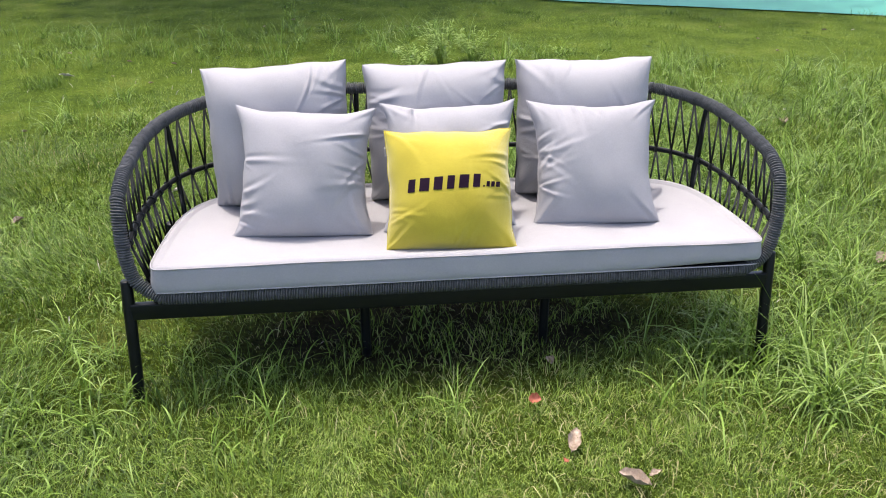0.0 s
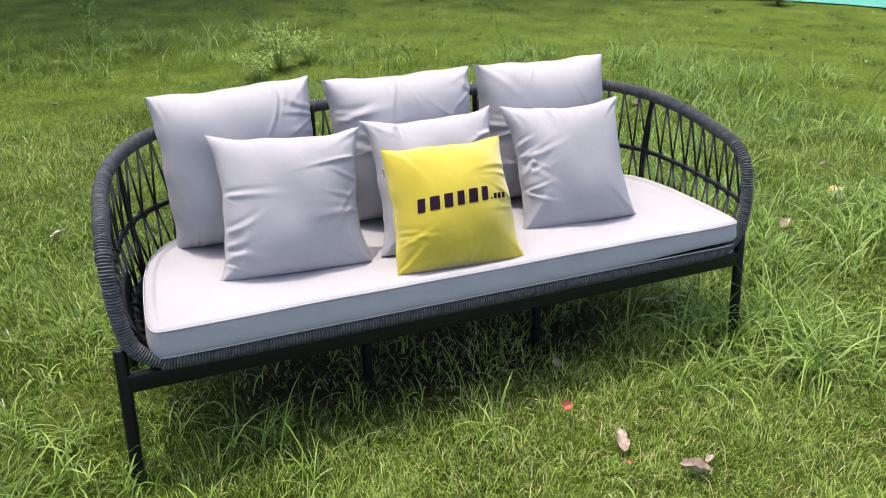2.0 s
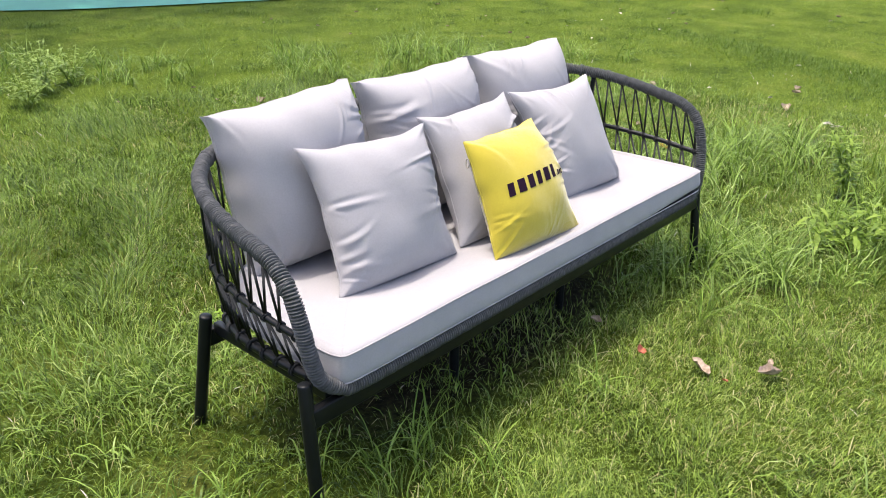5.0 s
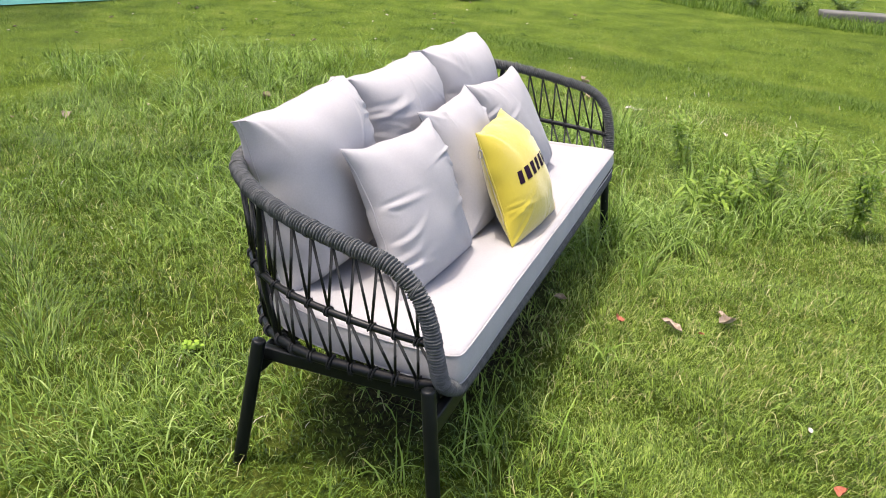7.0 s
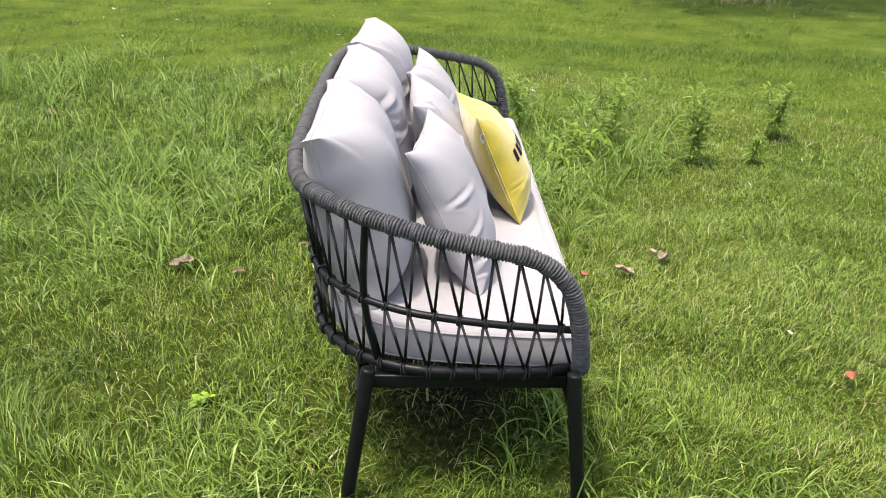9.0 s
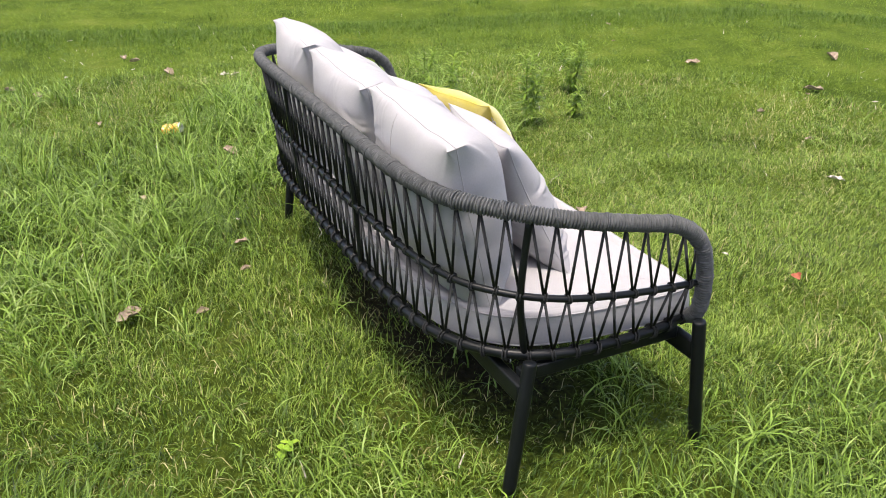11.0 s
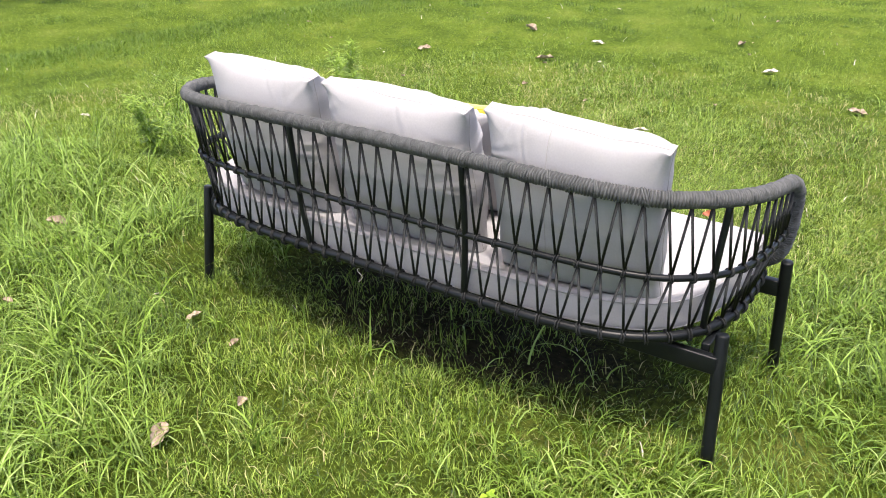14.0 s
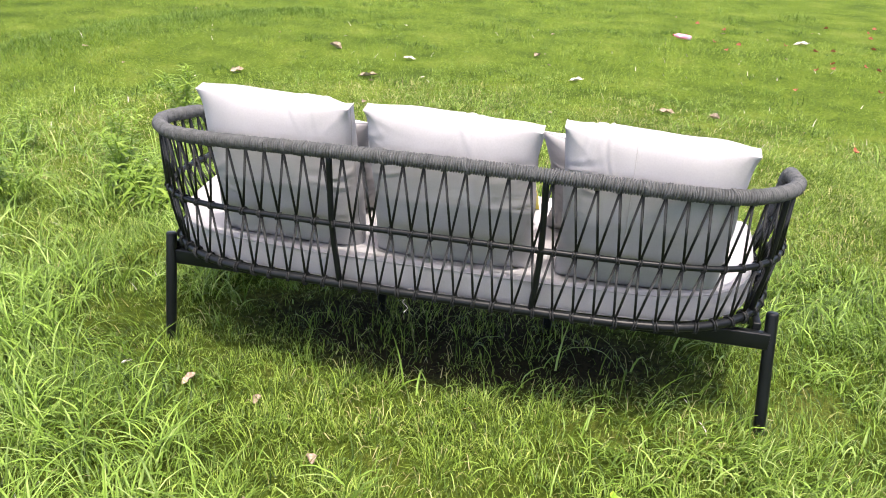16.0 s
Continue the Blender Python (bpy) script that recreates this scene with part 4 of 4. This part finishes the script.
# ---- small things on the lawn ----
def leaf_mesh(name, length, width, curl, mat, seed):
    """A dead leaf: wavy edges, a raised midrib, a bent stalk, crumpled along its length."""
    r = random.Random(seed)
    a, b, c = (r.uniform(0, 6.28) for _ in range(3))
    u, v = np.meshgrid(np.linspace(0, 1, 19), np.linspace(-1, 1, 11), indexing="ij")
    w = width / 2 * np.sin(np.pi * np.clip(u, 0.03, 0.99) ** 0.85) ** 0.75 * (1 + 0.10 * np.sin(17 * u + a) + 0.07 * np.sin(31 * u + b))
    w = np.where(u < 0.1, 0.012, w)
    x = (u - 0.5) * length
    y = v * w + 0.05 * length * np.sin(3 * u + c)
    z = curl * length * (0.8 * (u - 0.45) ** 2 + 0.6 * v**2 * np.sin(np.pi * u))
    z = z + length * (0.030 * np.sin(13 * u + a) * v + 0.022 * np.sin(9 * u + 5 * v + b) * np.abs(v) + 0.012 * np.exp(-((v / 0.15) ** 2)) + 0.012 * np.sin(24 * u + 6 * np.abs(v)) * np.abs(v))
    p = np.stack([x, y, z], -1)
    p = np.concatenate([p, (p - [0, 0, 0.0012])[::-1]])
    return grid_mesh(name, p, mat, wrap_u=True)


LEAF_LABEL = "curled dry brown leaf lying on the grass"
LEAVES = [(0.26, -0.67, 0.10, 60, 0), (0.37, -0.84, 0.10, 150, 1), (0.43, -0.82, 0.05, 20, 0), (0.29, -0.28, 0.06, 80, 1), (-2.4, 4.01, 0.13, 0, 2), (-1.75, 1.09, 0.07, 45, 1),
          (1.29, 2.92, 0.12, 30, 1), (3.22, 1.11, 0.13, 10, 0), (2.33, 2.24, 0.12, 70, 1), (3.24, -0.07, 0.08, 100, 2), (2.91, -0.65, 0.07, 40, 2), (4.2, 0.51, 0.10, 0, 1),
          (0.305, 0.938, 0.12, 115, 0), (-0.18, -1.10, 0.04, 10, 2), (4.02, 0.46, 0.10, 60, 1), (3.45, 0.31, 0.13, 20, 1), (3.26, -0.01, 0.09, 130, 2), (2.3, -3.1, 0.13, 40, 0),
          (1.37, -3.25, 0.16, 5, 0), (1.88, -3.98, 0.15, 160, 1), (1.22, -3.80, 0.12, 30, 2), (1.21, -2.66, 0.07, 90, 1), (0.21, -2.12, 0.10, 20, 2), (0.70, 0.48, 0.07, 70, 0),
          (1.74, 0.29, 0.11, 35, 1), (0.23, 0.72, 0.06, 120, 1), (1.31, 0.76, 0.06, 10, 1), (0.31, -4.3, 0.10, 75, 1), (-0.06, -3.68, 0.13, 15, 2), (-0.69, -3.08, 0.13, 5, 0),
          (-0.98, -3.05, 0.11, 140, 1), (0.92, 0.45, 0.04, 50, 2), (0.47, 0.52, 0.05, 100, 1), (-1.9, -5.82, 0.16, 0, 2), (-1.13, 1.39, 0.08, 30, 2), (3.43, 1.26, 0.09, 60, 1)]


def scatter_leaves():
    base = [leaf_mesh("dry_leaf", 1.0, 0.42, 0.3, DRY, 1), leaf_mesh("dry_leaf", 1.0, 0.5, 0.5, DRY, 2), leaf_mesh("dry_leaf", 1.0, 0.4, 0.25, PALE, 3)]
    labels = [LEAF_LABEL, "crumpled brown dead leaf lying in the grass", "pale bleached leaf lying on the lawn"]
    rng = random.Random(12)
    bits = [(rng.uniform(2.4, 8.0), rng.uniform(0.5, 6.0), rng.uniform(0.04, 0.07), rng.uniform(0, 360), rng.choice((1, 2, 2))) for _ in range(44)]
    bits += [(rng.uniform(-2.5, 4.0), rng.uniform(-7.0, -2.2), rng.uniform(0.03, 0.06), rng.uniform(0, 360), rng.choice((0, 1, 2))) for _ in range(26)]
    bits += [(rng.uniform(-3.0, 2.5), rng.uniform(2.0, 6.5), rng.uniform(0.04, 0.06), rng.uniform(0, 360), rng.choice((0, 1))) for _ in range(20)]
    bits = [q for q in bits if not on_path(np.array([q[0]]), np.array([q[1]]))[0]]
    for k, (x, y, size, turn, kind) in enumerate(LEAVES + bits):
        g = float(ground_z(np.array([x]), np.array([y]))[0])
        m = pose(x, y, g + (0.026 if math.hypot(x, y) < 2.6 else 0.014), 12 - (k * 37) % 30, (k * 53) % 24 - 10, turn) @ Matrix.Scale(size * 0.85, 4)
        ob = base[kind].copy()
        scene.collection.objects.link(ob)
        ob.matrix_basis = m
        tagged(ob, labels[kind], "leaf", "fallen leaves")
    for b in base:
        bpy.data.objects.remove(b)


scatter_leaves()


def petals():
    spots = [(0.188, -0.503, 0.04), (0.21, -0.77, 0.02), (-0.457, -1.165, 0.04), (-1.7, -2.5, 0.05)]
    rng = random.Random(8)
    spots += [(rng.uniform(-3.0, -1.0), rng.uniform(-7.0, -3.8), 0.045) for _ in range(34)]
    base = leaf_mesh("fallen_petal", 1.0, 0.8, 0.6, RED, 5)
    for k, (x, y, size) in enumerate(spots):
        g = float(ground_z(np.array([x]), np.array([y]))[0])
        ob = base.copy()
        scene.collection.objects.link(ob)
        ob.matrix_basis = pose(x, y, g + 0.045, 25, 10, k * 77) @ Matrix.Scale(size, 4)
        tagged(ob, "small orange-red fallen flower petal in the grass", "petal", "fallen petals")
    bpy.data.objects.remove(base)


petals()


def weed(name, x, y, height, stems, leaves, leaf_len, leaf_w, mat, label, seed, spread=0.12, droop=0.9):
    """A broad-leaved weed: thin stems with leaves all the way up."""
    rng = np.random.RandomState(seed)
    g = float(ground_z(np.array([x]), np.array([y]))[0])
    plant = new(name)
    plant.location = (x, y, g)
    tagged(plant, label, "plant")
    verts, faces = [], []
    sv = []
    for _ in range(stems):
        a = rng.uniform(0, 2 * np.pi)
        out = spread * rng.uniform(0.2, 1.0)
        h = height * rng.uniform(0.65, 1.05)
        k = np.linspace(0, 1, 6)
        stem = np.stack([0.015 * np.cos(a) + out * np.cos(a) * k**1.5, 0.015 * np.sin(a) + out * np.sin(a) * k**1.5, h * k], -1)
        sv.append(stem)
        for n in range(leaves):
            f = 0.25 + 0.75 * (n + 0.5) / leaves
            p = np.array([np.interp(f, k, stem[:, c]) for c in range(3)])
            b = n * 2.4 + rng.uniform(-0.3, 0.3)
            up = rng.uniform(0.1, 0.9) * (0.4 + f)
            d = np.array([math.cos(b), math.sin(b), up])
            d /= np.linalg.norm(d)
            side = np.cross(d, (0, 0, 1.0))
            side /= np.linalg.norm(side)
            ln = leaf_len * rng.uniform(0.6, 1.2) * (1.15 - 0.4 * f)
            o = len(verts)
            for c, w in ((0, 0.08), (0.35, 1.0), (0.7, 0.75)):
                q = p + d * ln * c - np.array([0, 0, droop * ln * c * c * 0.5])
                verts += [q - side * leaf_w / 2 * w, q + side * leaf_w / 2 * w]
            verts.append(p + d * ln - np.array([0, 0, droop * ln * 0.5]))
            faces += [(o, o + 1, o + 3, o + 2), (o + 2, o + 3, o + 5, o + 4), (o + 4, o + 5, o + 6)]
    me = bpy.data.meshes.new("foliage")
    me.from_pydata([tuple(v) for v in verts], [], faces)
    me.materials.append(mat)
    fo = new("foliage", me)
    fo.parent = plant
    for stem in sv:
        under(tube("stem", stem, 0.0022, mat, 5), plant)
    return plant


weed("weed_plant", 0.43, 4.18, 0.33, 18, 13, 0.080, 0.017, PALEWEED, "pale green bushy broad-leaved weed in the grass", 3, 0.24)
weed("weed_plant", 0.20, 3.90, 0.22, 14, 12, 0.080, 0.017, PALEWEED, "pale green bushy broad-leaved weed in the grass", 4, 0.25)
weed("weed_plant", 0.70, 4.36, 0.24, 14, 12, 0.080, 0.017, PALEWEED, "pale green bushy broad-leaved weed in the grass", 16, 0.25)
weed("weed_plant", -0.87, 6.08, 0.36, 5, 9, 0.09, 0.02, WEED, "slender green weed standing in long grass", 5, 0.2)
UPRIGHT = "upright narrow-leaved green weed"
LOW = "low leafy green weed clump"
weed("weed_plant", 1.56, -1.31, 0.40, 5, 46, 0.105, 0.013, WEED, UPRIGHT, 6, 0.05, 0.7)
weed("weed_plant", 2.05, -1.92, 0.32, 7, 36, 0.095, 0.012, WEED, UPRIGHT, 7, 0.12, 0.7)
weed("weed_plant", 1.60, -1.62, 0.17, 4, 24, 0.08, 0.011, WEED, UPRIGHT, 13, 0.06, 0.7)
weed("weed_plant", 1.80, -0.92, 0.36, 6, 34, 0.10, 0.014, WEED, UPRIGHT, 8, 0.13, 0.7)
weed("weed_plant", 2.50, -1.11, 0.24, 4, 26, 0.085, 0.012, WEED, UPRIGHT, 19, 0.08, 0.7)
weed("weed_plant", 2.10, -0.50, 0.30, 6, 30, 0.09, 0.014, WEED, UPRIGHT, 14, 0.14, 0.7)
weed("weed_plant", 1.48, -0.63, 0.20, 9, 10, 0.12, 0.017, WEED, LOW, 9, 0.22, 1.1)
weed("weed_plant", 1.66, -0.78, 0.20, 9, 10, 0.12, 0.017, WEED, LOW, 10, 0.22, 1.1)
weed("sprig", -0.548, 0.652, 0.045, 3, 5, 0.034, 0.015, SPRIG, "bright yellow-green seedling in the lawn", 11, 0.02)
SHRUB = "dark green shrub by the teal path"
weed("shrub", 7.2, 4.45, 0.22, 12, 14, 0.10, 0.03, DARKGRASS, SHRUB, 17, 0.2)
weed("shrub", 6.3, 5.2, 0.2, 14, 12, 0.10, 0.03, DARKGRASS, SHRUB, 18, 0.35)
weed("shrub", 8.25, 3.0, 0.2, 12, 14, 0.12, 0.03, DARKGRASS, "dark green shrub by the teal path", 12, 0.3)


def drinks_can():
    can = new("drinks_can")
    can.matrix_world = pose(2.23, 0.49, 0.035, 78, 10, -35) @ Matrix.Scale(0.88, 4)
    tagged(can, "crumpled yellow and silver drinks can in the grass", "can")
    zs = np.array([-0.06, -0.058, -0.05, -0.02, 0.01, 0.04, 0.052, 0.058, 0.06])
    rs = np.array([0.0, 0.024, 0.031, 0.033, 0.027, 0.032, 0.030, 0.026, 0.0])
    th = np.linspace(0, 2 * np.pi, 24, endpoint=False)
    rad = rs[:, None] * (1 + 0.10 * np.sin(3 * th + zs[:, None] * 90) * (np.abs(zs[:, None]) < 0.05))
    p = np.stack([rad * np.cos(th), rad * np.sin(th), zs[:, None] + 0 * th], -1)
    under(grid_mesh("can_body", p, CAN_Y, wrap_v=True), can)
    lid = np.array([(0.0, 0.0612), (0.022, 0.0612), (0.0265, 0.0635), (0.028, 0.060), (0.0305, 0.053)])
    p = np.stack([lid[:, :1] * np.cos(th), lid[:, :1] * np.sin(th), lid[:, 1:] + 0 * th], -1)
    under(grid_mesh("can_lid", p, CAN_M, wrap_v=True), can, "bare silver can end")


drinks_can()


def bottle():
    b = new("plastic_bottle")
    b.matrix_world = pose(-0.84, -5.6, 0.045, 88, 0, 70) @ Matrix.Scale(0.65, 4)
    tagged(b, "discarded pink and white plastic bottle on the lawn", "bottle")
    prof = np.array([(0.0, -0.13), (0.03, -0.128), (0.034, -0.1), (0.034, 0.05), (0.028, 0.08), (0.014, 0.105), (0.013, 0.115), (0.0, 0.115)])
    th = np.linspace(0, 2 * np.pi, 20, endpoint=False)
    p = np.stack([prof[:, :1] * np.cos(th), prof[:, :1] * np.sin(th), prof[:, 1:] + 0 * th], -1)
    under(grid_mesh("bottle_body", p, PLASTIC, wrap_v=True), b)
    cap = np.array([(0.0, 0.112), (0.0165, 0.112), (0.0165, 0.13), (0.0, 0.131)])
    p = np.stack([cap[:, :1] * np.cos(th), cap[:, :1] * np.sin(th), cap[:, 1:] + 0 * th], -1)
    under(grid_mesh("bottle_cap", p, RED, wrap_v=True), b, "red bottle cap")


bottle()


def shade_tree(x, y, girth, reach, height, leaves, label, bark, seed):
    """A broad tree past the lawn, whose crown shades the grass."""
    rng = np.random.RandomState(seed)
    tree = new("tree")
    tree.location = (x, y, 0)
    tagged(tree, label, "tree")
    k = np.linspace(0, 1, 14)
    trunk = np.stack([0.15 * np.sin(3 * k), 0.1 * k, height * k - 0.1], -1)
    flare = girth * (1 - 0.45 * k + 0.35 * np.exp(-k * 30))
    th = np.arange(16)
    knobs = 1 + 0.05 * np.sin(th * 2.1) + 0.04 * np.sin(th * 0.8 + k[:, None] * 20)
    under(tube("trunk", trunk, flare[:, None] * knobs, bark, 16), tree)
    k = np.linspace(0, 1, 10)
    tips = []
    for n in range(11):
        a, out = n * 2.4, reach * rng.uniform(0.45, 1.0)
        low = height * (0.62 + 0.03 * n)
        limb = np.stack([0.1 + out * k**1.2 * np.cos(a), 0.05 + out * k**1.2 * np.sin(a), low + (1.2 + rng.uniform(0, 2.2)) * k], -1)
        under(tube("limb", limb, (0.35 * girth - 0.27 * girth * k)[:, None] * np.ones((10, 8)), bark, 8), tree)
        tips += [limb[q] for q in (5, 7, 9)]
    tips = np.array(tips)
    n = leaves
    c = tips[rng.randint(0, len(tips), n)] + rng.normal(0, 0.115 * reach, (n, 3)) * [1, 1, 0.55]
    d = rng.normal(0, 1, (n, 3))
    d /= np.linalg.norm(d, axis=1)[:, None]
    e = np.cross(d, rng.normal(0, 1, (n, 3)))
    e /= np.linalg.norm(e, axis=1)[:, None]
    ln, w = rng.uniform(0.1, 0.2, (n, 1)), rng.uniform(0.05, 0.09, (n, 1))
    v = np.stack([c - d * ln, c + e * w, c + d * ln, c - e * w], 1).reshape(-1, 3)
    under(from_arrays("crown", v, np.arange(4 * n), np.arange(n) * 4, np.full(n, 4), WEED, False), tree)


shade_tree(-2.4, 11.9, 0.26, 6.6, 5.5, 26000, "broad leafy tree shading the far lawn", DRY, 40)
shade_tree(7.95, -3.6, 0.15, 2.6, 4.2, 9000, "smooth grey-barked tree at the lawn's far edge", BARK, 44)


def far_ledge():
    """A low concrete ledge at the lawn's far side, with rough grass and shrubs along it."""
    for x, y, turn, ln in ((10.15, -2.0, 10, 1.3), (9.86, -3.2, 6, 1.1)):
        bm = box_bm(0.35, ln, 0.10, 0.02)
        bmesh.ops.transform(bm, matrix=pose(x, y, 0.05, 0, 0, turn), verts=bm.verts)
        tagged(mesh_ob("ledge", bm, LEDGE), "low weathered concrete ledge at the lawn's far side", "ledge", kind="structure")
    rng = np.random.RandomState(77)
    line, _ = resample(spline([(10.6, 1.6, 0), (9.8, 0.35, 0), (9.15, -0.6, 0), (8.75, -1.5, 0), (8.6, -2.4, 0), (8.45, -3.3, 0), (8.5, -5.0, 0)]), 12000)
    x = line[:, 0] + 0.05 + rng.gamma(2.0, 0.34, 12000)
    y = line[:, 1] + rng.normal(0, 0.12, 12000)
    blades("rough_grass", x, y, rng.uniform(0.04, 0.13, 12000), rng.uniform(0.006, 0.012, 12000), rng.gamma(4.0, 0.2, 12000).clip(0.1, 1.7), DARKGRASS, rng, 1.0,
           "rough dark grass along the lawn's far edge", 3)
    for k, (x, y) in enumerate([(10.6, 0.3), (10.3, -0.5), (10.0, -1.1), (10.35, -2.7), (10.6, -1.7), (10.3, -3.9)]):
        weed("shrub", x, y, 0.26 + 0.05 * (k % 3), 16, 14, 0.12, 0.03, DARKGRASS, "dark green shrub at the lawn's far edge", 60 + k, 0.4)
    # litter and low weeds round the tree's foot
    n = 1500
    a, r = rng.uniform(0, 2 * np.pi, n), rng.gamma(3.0, 0.15, n)
    blades("dry_grass", 7.9 + r * np.cos(a), -3.55 + r * np.sin(a) * 0.8, rng.uniform(0.05, 0.14, n), rng.uniform(0.006, 0.016, n), rng.gamma(5.0, 0.22, n).clip(0.2, 2.0), STRAW, rng, 1.0,
           "dry grass and litter round the tree's foot", 3)
    for k, (x, y) in enumerate([(7.65, -3.3), (7.6, -3.85)]):
        weed("weed_plant", x, y, 0.12, 10, 10, 0.09, 0.02, DARKGRASS, "low dark weed at the tree's foot", 80 + k, 0.22)


far_ledge()


def sky_block_wall():
    """An unseen plain wall, added to hold back low sky light on this side."""
    bm = box_bm(0.25, 18.0, 2.2, 0.02)
    bmesh.ops.translate(bm, verts=bm.verts, vec=(-8.0, 1.0, 1.05))
    tagged(mesh_ob("unseen_wall_west", bm, WALL), "unseen plain grey-brown wall added to block low sky light", "wall", kind="structure")


sky_block_wall()
